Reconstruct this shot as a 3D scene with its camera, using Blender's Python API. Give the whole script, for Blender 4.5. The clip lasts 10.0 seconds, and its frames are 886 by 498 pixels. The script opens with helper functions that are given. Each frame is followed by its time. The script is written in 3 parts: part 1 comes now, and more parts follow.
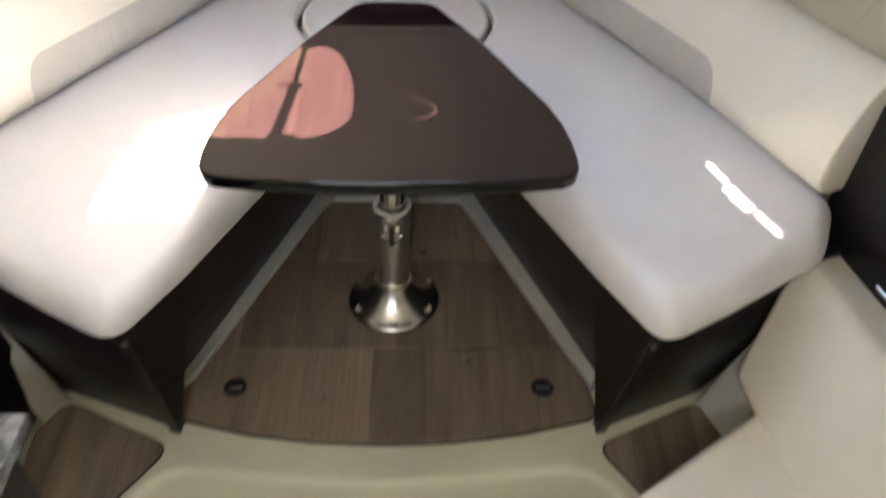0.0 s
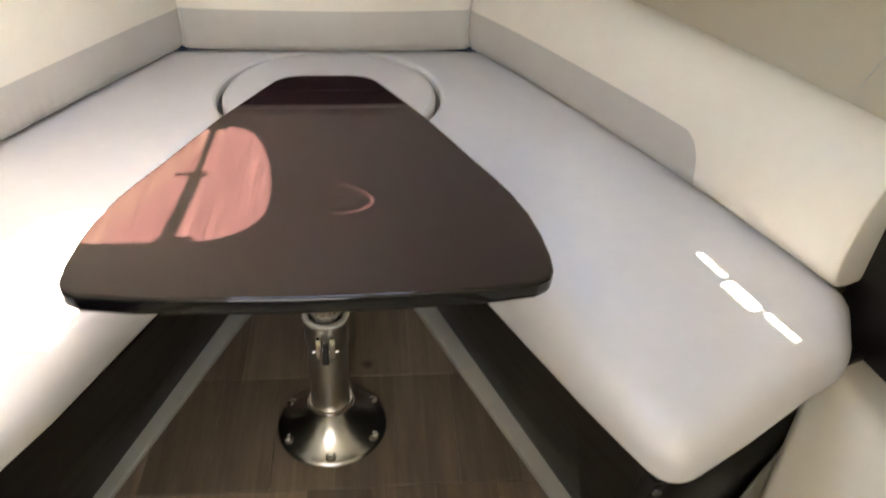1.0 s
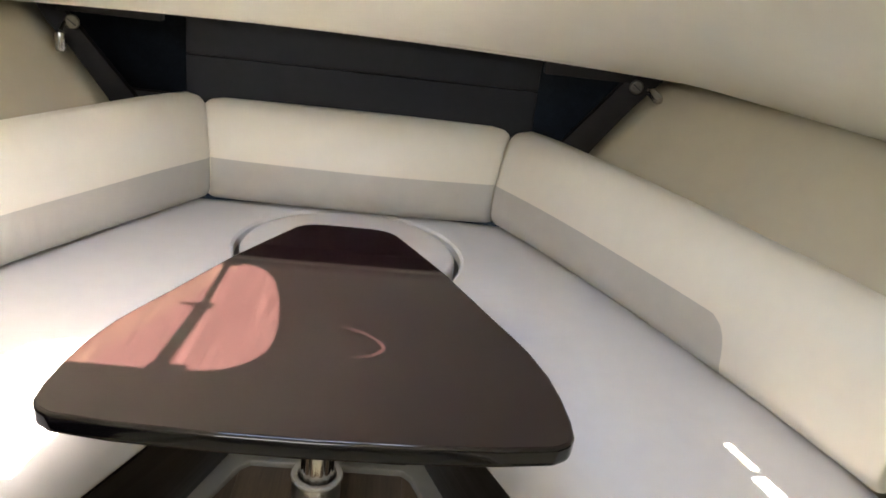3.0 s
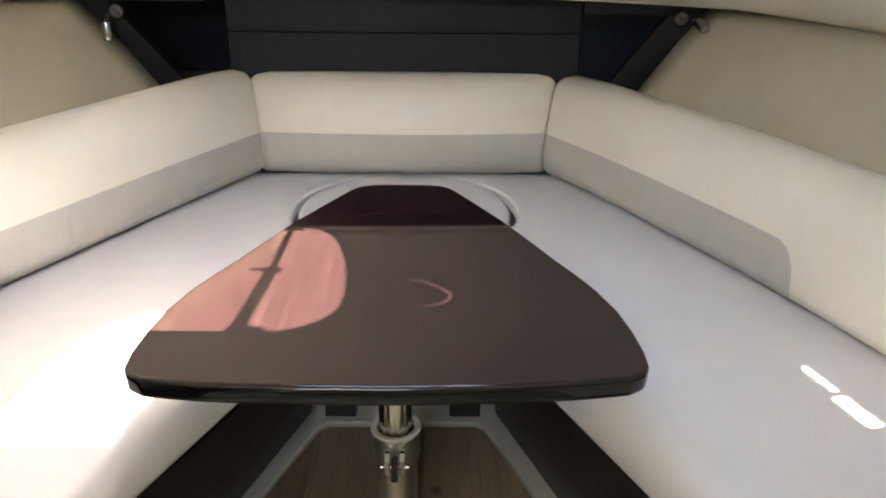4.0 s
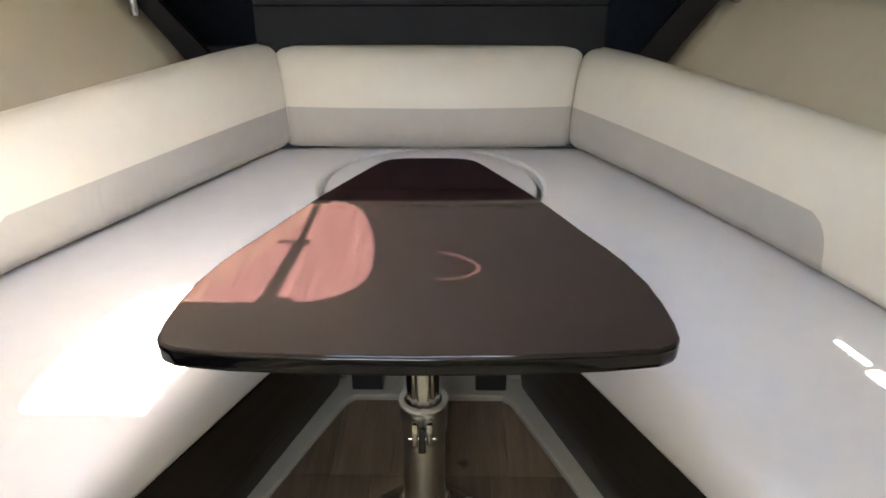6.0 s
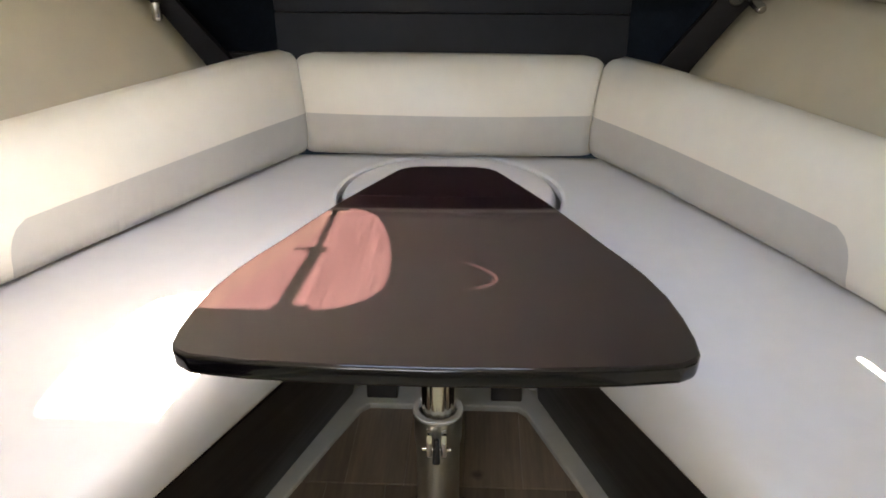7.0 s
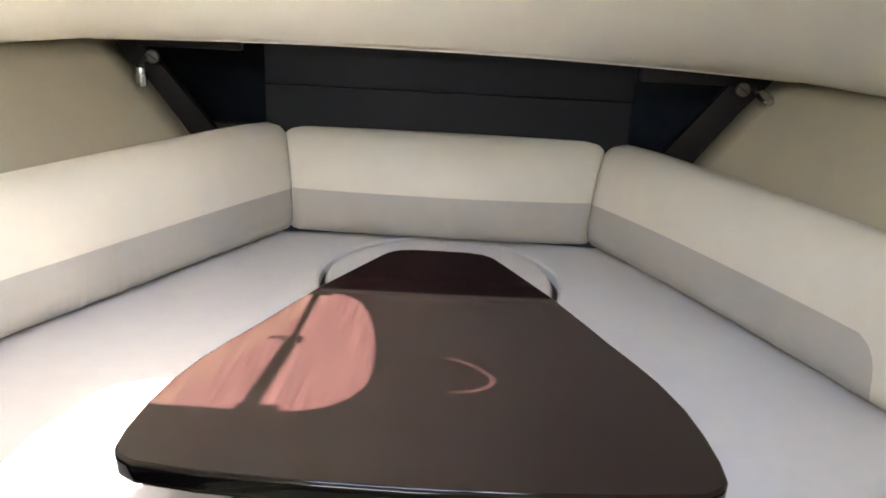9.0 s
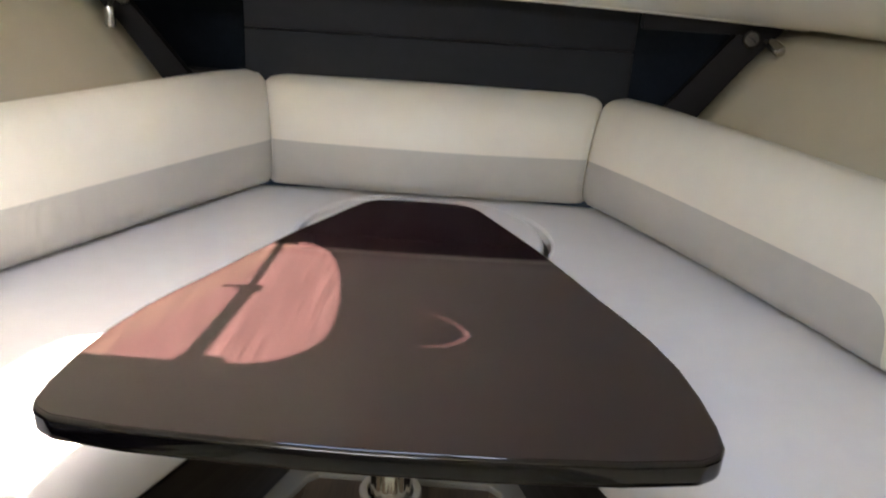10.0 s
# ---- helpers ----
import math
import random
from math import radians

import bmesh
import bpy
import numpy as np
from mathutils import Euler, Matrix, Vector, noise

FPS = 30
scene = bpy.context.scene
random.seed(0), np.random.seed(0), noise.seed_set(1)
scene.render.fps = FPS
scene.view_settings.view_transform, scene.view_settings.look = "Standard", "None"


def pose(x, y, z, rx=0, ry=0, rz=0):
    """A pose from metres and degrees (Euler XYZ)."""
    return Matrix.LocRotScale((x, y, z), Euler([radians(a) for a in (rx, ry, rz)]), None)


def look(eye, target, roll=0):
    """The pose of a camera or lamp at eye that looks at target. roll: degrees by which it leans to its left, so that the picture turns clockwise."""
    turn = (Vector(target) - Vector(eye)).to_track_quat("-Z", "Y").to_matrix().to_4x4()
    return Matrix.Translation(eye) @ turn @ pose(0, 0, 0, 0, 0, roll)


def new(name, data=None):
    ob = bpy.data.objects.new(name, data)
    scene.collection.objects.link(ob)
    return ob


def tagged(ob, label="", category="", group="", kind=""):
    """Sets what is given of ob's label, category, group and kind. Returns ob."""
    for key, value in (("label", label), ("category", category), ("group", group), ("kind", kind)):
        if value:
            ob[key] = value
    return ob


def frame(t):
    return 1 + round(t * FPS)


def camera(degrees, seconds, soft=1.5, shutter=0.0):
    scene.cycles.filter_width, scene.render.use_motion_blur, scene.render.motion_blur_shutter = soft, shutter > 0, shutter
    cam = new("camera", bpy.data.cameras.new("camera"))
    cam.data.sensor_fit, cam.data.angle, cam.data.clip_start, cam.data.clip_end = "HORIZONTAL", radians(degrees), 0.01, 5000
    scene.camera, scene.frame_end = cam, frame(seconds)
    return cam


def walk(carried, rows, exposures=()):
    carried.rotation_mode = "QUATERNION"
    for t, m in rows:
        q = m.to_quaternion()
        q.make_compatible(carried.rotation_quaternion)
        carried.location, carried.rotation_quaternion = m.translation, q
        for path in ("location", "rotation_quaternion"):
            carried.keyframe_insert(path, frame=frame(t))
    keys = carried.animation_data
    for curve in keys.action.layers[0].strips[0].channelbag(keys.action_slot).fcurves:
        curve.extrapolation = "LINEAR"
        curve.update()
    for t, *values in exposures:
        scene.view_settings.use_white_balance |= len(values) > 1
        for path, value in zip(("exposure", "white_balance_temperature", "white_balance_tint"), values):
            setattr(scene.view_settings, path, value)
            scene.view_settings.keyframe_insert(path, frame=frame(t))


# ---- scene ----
cam = camera(58.6, 10.0, soft=1.7, shutter=0.5)
PATH = [
    (0, (0.052, 0.26, 1.224), (0.122, 1.758, -0.099), 2.2),
    (0.2, (0.072, 0.318, 1.178), (0.145, 1.876, -0.074), 2.3),
    (0.5, (0.057, 0.422, 1.102), (0.147, 1.983, -0.145), 2.4),
    (0.7, (0.063, 0.453, 1.102), (0.14, 2.026, -0.131), 0.9),
    (1, (0.082, 0.492, 1.097), (0.262, 2.109, -0.066), 2.7),
    (1.5, (0.094, 0.523, 1.058), (0.232, 2.192, -0.035), -0.7),
    (2, (0.109, 0.551, 1.037), (0.32, 2.261, 0.022), -0.7),
    (2.2, (0.119, 0.559, 1.007), (0.311, 2.33, 0.098), 5.3),
    (2.5, (0.091, 0.546, 1.0), (0.224, 2.403, 0.269), 4.8),
    (3, (0.073, 0.517, 1.024), (0.222, 2.368, 0.281), 7.1),
    (3.2, (0.076, 0.511, 1.033), (0.169, 2.35, 0.252), 5.4),
    (4.3, (0.060, 0.498, 0.999), (0.081, 2.312, 0.159), 0.0),
    (4.5, (0.06, 0.496, 0.999), (0.068, 2.307, 0.148), -0.2),
    (5, (0.059, 0.497, 0.997), (0.055, 2.299, 0.131), -0.1),
    (5.5, (0.059, 0.498, 0.997), (0.039, 2.293, 0.115), 0.1),
    (5.7, (0.058, 0.499, 0.997), (0.031, 2.293, 0.114), -0.1),
    (6.8, (0.053, 0.507, 0.996), (-0.012, 2.305, 0.122), 0.1),
    (7, (0.055, 0.51, 0.996), (-0.023, 2.311, 0.129), 0.1),
    (7.5, (0.058, 0.535, 1.005), (-0.032, 2.37, 0.216), 0.4),
    (8, (0.054, 0.562, 0.991), (-0.021, 2.444, 0.319), 1.2),
    (8.5, (0.044, 0.59, 0.964), (-0.017, 2.472, 0.291), 1.8),
    (9, (0.041, 0.609, 0.968), (-0.006, 2.489, 0.288), 2.8),
    (9.5, (0.04, 0.643, 0.932), (0.005, 2.532, 0.277), 3.2),
    (10, (0.073, 0.683, 0.907), (0.025, 2.54, 0.164), 3.6),
]
walk(cam, [(t, look(eye, target, roll)) for t, eye, target, roll in PATH], [
    (0.0, 4.40, 7250, 12), (0.5, 4.56, 7400, 12), (1.0, 4.58, 7750, 12), (2.5, 4.56, 7700, 12), (3.0, 4.48, 7650, 12), (4.5, 4.42, 7350, 12), (7.0, 4.44, 7300, 12), (10.0, 4.34, 7300, 12)])

# ---- world, sun and sky ----
SUN = Vector((0.40, 0.10, 1.0))            # the way to the sun
world = bpy.data.worlds.new("sky")
scene.world = world
world.use_nodes = True
wn = world.node_tree
sky = wn.nodes.new("ShaderNodeTexSky")
sky.sky_type, sky.sun_disc = "NISHITA", False
sky.sun_elevation, sky.sun_rotation = radians(67.6), radians(76)
wn.links.new(sky.outputs[0], wn.nodes["Background"].inputs[0])
wn.nodes["Background"].inputs[1].default_value = 0.15
sun_data = bpy.data.lights.new("sun", "SUN")
sun_data.energy, sun_data.angle, sun_data.color = 5.0, radians(0.6), (1.0, 0.985, 0.965)
sun = new("sun", sun_data)
sun.matrix_world = look(SUN * 5, (0, 0, 0))


# fill lamp added in the unseen aft opening, standing in for sky light
door_data = bpy.data.lights.new("companionway_sky", "AREA")
door_data.shape, door_data.size, door_data.size_y = "RECTANGLE", 0.58, 0.34
door_data.spread = radians(140)
door_data.energy, door_data.color = 0.30, (1.0, 0.975, 0.93)
door_fill = new("companionway_sky", door_data)
door_fill.matrix_world = look((-0.20, -0.575, 1.55), (0.25, 2.2, 0.90))


# ---- materials ----
def mat(name, col, rough=0.5, metal=0.0, col2=None, scale=6.0, stretch=(1, 1, 1), detail=4.0, lo=0.35, hi=0.65,
        grain=0.0, grain_scale=300.0, grain_type="NOISE", wear=0.0, coat=0.0, spec=0.5, random_value=0.0, rough_var=0.0):
    """A surface with a broad tone, a second tone, fine relief and gloss that varies."""
    m = bpy.data.materials.new(name)
    m.use_nodes = True
    nt = m.node_tree
    n, l = nt.nodes, nt.links
    bsdf = n["Principled BSDF"]
    bsdf.inputs["Roughness"].default_value = rough
    bsdf.inputs["Metallic"].default_value = metal
    bsdf.inputs["Specular IOR Level"].default_value = spec
    bsdf.inputs["Coat Weight"].default_value = coat
    bsdf.inputs["Coat Roughness"].default_value = 0.03
    geo = n.new("ShaderNodeNewGeometry")
    mp = n.new("ShaderNodeMapping")
    mp.inputs["Scale"].default_value = stretch
    l.new(geo.outputs["Position"], mp.inputs[0])
    no = n.new("ShaderNodeTexNoise")
    no.inputs["Scale"].default_value, no.inputs["Detail"].default_value = scale, detail
    l.new(mp.outputs[0], no.inputs["Vector"])
    ramp = n.new("ShaderNodeValToRGB")
    ramp.color_ramp.elements[0].position, ramp.color_ramp.elements[1].position = lo, hi
    ramp.color_ramp.elements[0].color = (*col, 1)
    ramp.color_ramp.elements[1].color = (*(col2 or tuple(c * 0.93 for c in col)), 1)
    l.new(no.outputs[0], ramp.inputs[0])
    out = ramp.outputs[0]
    if wear:
        w = n.new("ShaderNodeTexNoise")
        w.inputs["Scale"].default_value, w.inputs["Detail"].default_value = scale * 7.3, 6
        l.new(mp.outputs[0] if max(stretch) > 4 else geo.outputs["Position"], w.inputs["Vector"])
        mr = n.new("ShaderNodeMapRange")
        mr.inputs[1].default_value, mr.inputs[2].default_value = 0.3, 0.7
        mr.inputs[3].default_value, mr.inputs[4].default_value = 1 - wear, 1 + wear
        l.new(w.outputs[0], mr.inputs[0])
        mix = n.new("ShaderNodeVectorMath")
        mix.operation = "SCALE"
        l.new(out, mix.inputs[0]), l.new(mr.outputs[0], mix.inputs["Scale"])
        out = mix.outputs[0]
    if random_value:
        oi = n.new("ShaderNodeObjectInfo")
        mr2 = n.new("ShaderNodeMapRange")
        mr2.inputs[3].default_value, mr2.inputs[4].default_value = 1 - random_value, 1 + random_value
        l.new(oi.outputs["Random"], mr2.inputs[0])
        mix2 = n.new("ShaderNodeVectorMath")
        mix2.operation = "SCALE"
        l.new(out, mix2.inputs[0]), l.new(mr2.outputs[0], mix2.inputs["Scale"])
        out = mix2.outputs[0]
    l.new(out, bsdf.inputs["Base Color"])
    if rough_var:
        rr = n.new("ShaderNodeMapRange")
        rr.inputs[3].default_value, rr.inputs[4].default_value = max(0, rough - rough_var), rough + rough_var
        l.new(no.outputs[0], rr.inputs[0]), l.new(rr.outputs[0], bsdf.inputs["Roughness"])
    if grain:
        g = n.new("ShaderNodeTexVoronoi" if grain_type == "VORONOI" else "ShaderNodeTexNoise")
        g.inputs["Scale"].default_value = grain_scale
        l.new(mp.outputs[0] if grain_type == "WOOD" else geo.outputs["Position"], g.inputs["Vector"])
        b = n.new("ShaderNodeBump")
        b.inputs["Strength"].default_value, b.inputs["Distance"].default_value = grain, 0.001
        l.new(g.outputs[0], b.inputs["Height"]), l.new(b.outputs[0], bsdf.inputs["Normal"])
    return m


M_SEAT = mat("white_vinyl", (0.75, 0.73, 0.725), 0.34, col2=(0.71, 0.69, 0.685), scale=4, grain=0.10, grain_scale=900, grain_type="VORONOI", wear=0.015)
M_BACK = mat("cream_vinyl", (0.74, 0.69, 0.59), 0.40, col2=(0.70, 0.65, 0.555), scale=4, grain=0.12, grain_scale=900, grain_type="VORONOI", wear=0.015)
M_STRIPE = mat("grey_vinyl", (0.475, 0.450, 0.400), 0.46, col2=(0.445, 0.422, 0.375), scale=5, grain=0.16, grain_scale=800, grain_type="VORONOI", wear=0.02)
M_WALL = mat("beige_liner", (0.50, 0.442, 0.325), 0.55, col2=(0.465, 0.410, 0.300), scale=3, grain=0.12, grain_scale=600, grain_type="VORONOI", wear=0.02)
M_CEIL = mat("cream_headliner", (0.86, 0.815, 0.70), 0.5, col2=(0.83, 0.785, 0.67), scale=3, grain=0.08, grain_scale=500, wear=0.01)
M_SOLE = mat("cream_gelcoat", (0.55, 0.54, 0.42), 0.36, col2=(0.50, 0.49, 0.38), scale=3, wear=0.03, rough_var=0.06)
M_GREY = mat("grey_gelcoat", (0.45, 0.445, 0.405), 0.35, col2=(0.41, 0.405, 0.37), scale=5, wear=0.04, rough_var=0.08)


def streaks(m, angle, fine, amount, figure=None):
    """Adds fine grain lines along y, turned by an angle, and a warmer figure to a wood's colour."""
    nt = m.node_tree
    n, l = nt.nodes, nt.links
    bsdf = n["Principled BSDF"]
    old = bsdf.inputs["Base Color"].links[0].from_socket
    geo = n.new("ShaderNodeNewGeometry")
    mp = n.new("ShaderNodeMapping")
    mp.inputs["Rotation"].default_value = (0, 0, radians(angle))
    mp.inputs["Scale"].default_value = (fine, fine * 0.022, fine * 0.05)
    l.new(geo.outputs["Position"], mp.inputs[0])
    no = n.new("ShaderNodeTexNoise")
    no.inputs["Scale"].default_value, no.inputs["Detail"].default_value, no.inputs["Roughness"].default_value = 1.0, 2, 0.5
    l.new(mp.outputs[0], no.inputs["Vector"])
    mr = n.new("ShaderNodeMapRange")
    mr.inputs[1].default_value, mr.inputs[2].default_value = 0.28, 0.72
    mr.inputs[3].default_value, mr.inputs[4].default_value = 1 - amount, 1 + amount
    l.new(no.outputs[0], mr.inputs[0])
    sc = n.new("ShaderNodeVectorMath")
    sc.operation = "SCALE"
    l.new(old, sc.inputs[0]), l.new(mr.outputs[0], sc.inputs["Scale"])
    l.new(sc.outputs[0], bsdf.inputs["Base Color"])


def knots(m, places):
    """Dark knots at given places of a wooden floor."""
    nt = m.node_tree
    n, l = nt.nodes, nt.links
    bsdf = n["Principled BSDF"]
    for x, y, r in places:
        old = bsdf.inputs["Base Color"].links[0].from_socket
        geo = n.new("ShaderNodeNewGeometry")
        no = n.new("ShaderNodeTexNoise")
        no.inputs["Scale"].default_value = 90
        l.new(geo.outputs["Position"], no.inputs["Vector"])
        wob = n.new("ShaderNodeVectorMath")
        wob.operation = "MULTIPLY_ADD"
        wob.inputs[1].default_value = (0.012, 0.012, 0)
        l.new(no.outputs["Color"], wob.inputs[0]), l.new(geo.outputs["Position"], wob.inputs[2])
        d = n.new("ShaderNodeVectorMath")
        d.operation = "DISTANCE"
        d.inputs[1].default_value = (x + 0.006, y + 0.006, 0)
        l.new(wob.outputs[0], d.inputs[0])
        mr = n.new("ShaderNodeMapRange")
        mr.inputs[1].default_value, mr.inputs[2].default_value = r * 0.3, r
        mr.inputs[3].default_value, mr.inputs[4].default_value = 0.35, 1.0
        l.new(d.outputs["Value"], mr.inputs[0])
        sc = n.new("ShaderNodeVectorMath")
        sc.operation = "SCALE"
        l.new(old, sc.inputs[0]), l.new(mr.outputs[0], sc.inputs["Scale"])
        l.new(sc.outputs[0], bsdf.inputs["Base Color"])


def veneer(m):
    """Open-pored straight grain along the table and one yellower leaf slanting along its port edge."""
    nt = m.node_tree
    n, l = nt.nodes, nt.links
    bsdf = n["Principled BSDF"]
    out = bsdf.inputs["Base Color"].links[0].from_socket
    geo = n.new("ShaderNodeNewGeometry")
    for angle, scale, lo, hi, a, b in ((2, (1050, 13, 1), 0.42, 0.66, 0.80, 1.50), (3, (240, 3, 1), 0.35, 0.65, 0.90, 1.10), (-2, (1900, 24, 1), 0.35, 0.65, 0.84, 1.18)):
        mp = n.new("ShaderNodeMapping")
        mp.inputs["Rotation"].default_value, mp.inputs["Scale"].default_value = (0, 0, radians(angle)), scale
        l.new(geo.outputs["Position"], mp.inputs[0])
        no = n.new("ShaderNodeTexNoise")
        no.inputs["Scale"].default_value, no.inputs["Detail"].default_value = 1.0, 2.5
        l.new(mp.outputs[0], no.inputs["Vector"])
        mr = n.new("ShaderNodeMapRange")
        for k, v in enumerate((lo, hi, a, b)):
            mr.inputs[k + 1].default_value = v
        l.new(no.outputs[0], mr.inputs[0])
        sc = n.new("ShaderNodeVectorMath")
        sc.operation = "SCALE"
        l.new(out, sc.inputs[0]), l.new(mr.outputs[0], sc.inputs["Scale"])
        out = sc.outputs[0]
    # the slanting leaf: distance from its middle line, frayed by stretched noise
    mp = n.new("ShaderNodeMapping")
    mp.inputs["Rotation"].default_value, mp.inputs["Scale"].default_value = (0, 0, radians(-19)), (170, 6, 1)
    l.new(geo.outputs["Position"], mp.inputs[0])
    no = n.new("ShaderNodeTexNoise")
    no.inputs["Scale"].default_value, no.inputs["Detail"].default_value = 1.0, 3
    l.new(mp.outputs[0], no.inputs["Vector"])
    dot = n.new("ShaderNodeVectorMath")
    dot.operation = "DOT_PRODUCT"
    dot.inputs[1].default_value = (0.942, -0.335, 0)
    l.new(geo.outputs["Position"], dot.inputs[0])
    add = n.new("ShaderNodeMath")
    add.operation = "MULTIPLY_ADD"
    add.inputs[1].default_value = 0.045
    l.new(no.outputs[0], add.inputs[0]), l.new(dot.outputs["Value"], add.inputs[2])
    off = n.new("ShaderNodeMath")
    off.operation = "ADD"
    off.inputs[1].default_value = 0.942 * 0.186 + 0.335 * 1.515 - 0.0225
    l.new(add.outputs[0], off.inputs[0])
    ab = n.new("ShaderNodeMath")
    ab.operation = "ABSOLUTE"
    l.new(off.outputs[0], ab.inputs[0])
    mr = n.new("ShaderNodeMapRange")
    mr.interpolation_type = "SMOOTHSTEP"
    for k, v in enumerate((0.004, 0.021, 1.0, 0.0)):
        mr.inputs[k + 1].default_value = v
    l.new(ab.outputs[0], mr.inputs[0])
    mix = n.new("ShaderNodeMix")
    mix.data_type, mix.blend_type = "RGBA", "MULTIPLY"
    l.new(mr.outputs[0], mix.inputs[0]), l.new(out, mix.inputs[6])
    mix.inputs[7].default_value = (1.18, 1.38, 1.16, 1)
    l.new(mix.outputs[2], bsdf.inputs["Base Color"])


M_LACQ = mat("dark_lacquered_wood", (0.0165, 0.0076, 0.0073), 0.6, col2=(0.0142, 0.0066, 0.0064), scale=5, stretch=(5, 0.9, 0.5), detail=3, lo=0.3, hi=0.7,
             spec=0.0, coat=1.0)
M_LACQ.node_tree.nodes["Principled BSDF"].inputs["Coat Roughness"].default_value = 0.035
veneer(M_LACQ)
M_EDGE = mat("black_lacquer_edge", (0.003, 0.0025, 0.004), 0.05, scale=8, spec=0.5)
M_RISER = mat("espresso_veneer", (0.013, 0.0105, 0.0100), 0.36, col2=(0.008, 0.0065, 0.0062), scale=5, stretch=(1, 1, 12), detail=6, wear=0.15, rough_var=0.08, spec=0.45)
M_FRAME = mat("espresso_frame", (0.0120, 0.0100, 0.0098), 0.6, col2=(0.0090, 0.0076, 0.0075), scale=9, stretch=(1, 8, 8), detail=6, wear=0.15, spec=0.2)
M_PANEL = mat("charcoal_panel", (0.0118, 0.0126, 0.0152), 0.65, col2=(0.0102, 0.0110, 0.0132), scale=6, spec=0.22, grain=0.3, grain_scale=500, grain_type="VORONOI", wear=0.08)
M_NAVY = mat("black_carpet", (0.008, 0.0105, 0.0145), 0.9, col2=(0.006, 0.0080, 0.0110), scale=40, grain=0.6, grain_scale=700, wear=0.2, spec=0.1)
M_PLANK = mat("walnut_sole", (0.215, 0.162, 0.115), 0.33, col2=(0.140, 0.104, 0.075), scale=5, stretch=(6, 0.8, 1), detail=4, lo=0.3, hi=0.72,
              grain=0.15, grain_scale=60, grain_type="WOOD", wear=0.06, random_value=0.26, rough_var=0.07)
streaks(M_PLANK, 0, 150.0, 0.11)
knots(M_PLANK, ((0.070, 1.632, 0.015), (0.161, 1.304, 0.010), (-0.12, 1.21, 0.006)))
M_JOINT = mat("black_joint", (0.012, 0.010, 0.009), 0.6)
M_STEEL = mat("brushed_steel", (0.52, 0.50, 0.47), 0.33, 1.0, col2=(0.48, 0.46, 0.43), scale=12, stretch=(1, 1, 0.3), wear=0.02, rough_var=0.02)
M_POLISH = mat("polished_steel", (0.50, 0.49, 0.48), 0.24, 1.0, scale=30, wear=0.05, rough_var=0.05)
M_CHROME = mat("chrome", (0.72, 0.70, 0.66), 0.07, 1.0, scale=6)
M_DULL = mat("dull_steel", (0.17, 0.16, 0.145), 0.42, 1.0, scale=30, wear=0.2)
M_NYLON = mat("white_nylon", (0.52, 0.51, 0.48), 0.25, scale=20, wear=0.04)
M_BLACK = mat("black_plastic", (0.014, 0.014, 0.015), 0.4, scale=20, wear=0.1)
M_STONE = mat("speckled_stone", (0.30, 0.31, 0.31), 0.15, col2=(0.10, 0.105, 0.11), scale=38, detail=8, lo=0.4, hi=0.6, wear=0.2)
M_DECK = mat("teak_deck", (0.30, 0.25, 0.19), 0.5, scale=4, wear=0.04)


# ---- mesh helpers ----
def thing(name, at, label, category, group="", kind=""):
    ob = new(name)
    ob.location = at
    ob.empty_display_size = 0.05
    return tagged(ob, label, category, group, kind)


def root_of(ob):
    while ob.parent:
        ob = ob.parent
    return ob


def part(name, bm, material, parent=None, label="", smooth=True, sharp=38):
    """Links a bmesh, given in world coordinates, as one mesh under its parent."""
    base = root_of(parent).location.copy() if parent else Vector()
    bmesh.ops.translate(bm, verts=bm.verts, vec=-base)
    bmesh.ops.recalc_face_normals(bm, faces=bm.faces)
    me = bpy.data.meshes.new(name)
    for f in bm.faces:
        f.smooth = smooth
    bm.to_mesh(me)
    bm.free()
    me.materials.append(material)
    if smooth:
        me.set_sharp_from_angle(angle=radians(sharp))
    ob = new(name, me)
    if parent:
        ob.parent = parent
    return tagged(ob, label)


def fillet(pts, radii, n=6):
    """A closed outline with rounded corners."""
    out = []
    k = len(pts)
    if not hasattr(radii, "__len__"):
        radii = [radii] * k
    for i in range(k):
        p, a, b = Vector(pts[i]), Vector(pts[i - 1]), Vector(pts[(i + 1) % k])
        u, v = (a - p), (b - p)
        lu, lv = u.length, v.length
        u, v = u / lu, v / lv
        r = radii[i]
        ang = math.acos(max(-1, min(1, u.dot(v))))
        if r <= 0 or ang > 3.05:
            out.append(p)
            continue
        d = min(r / math.tan(ang / 2), 0.48 * lu, 0.48 * lv)
        for j in range(n + 1):
            s = j / n
            # quadratic blend through the corner
            out.append((p + u * d) * (1 - s) ** 2 + p * 2 * s * (1 - s) + (p + v * d) * s ** 2)
    return out


def dense(pts, step):
    out = []
    for i, p in enumerate(pts):
        q = pts[(i + 1) % len(pts)]
        n = max(1, int((q - p).length / step))
        out += [p.lerp(q, j / n) for j in range(n)]
    return out


def area2(pts):
    return sum(a.x * b.y - b.x * a.y for a, b in zip(pts, pts[1:] + pts[:1]))


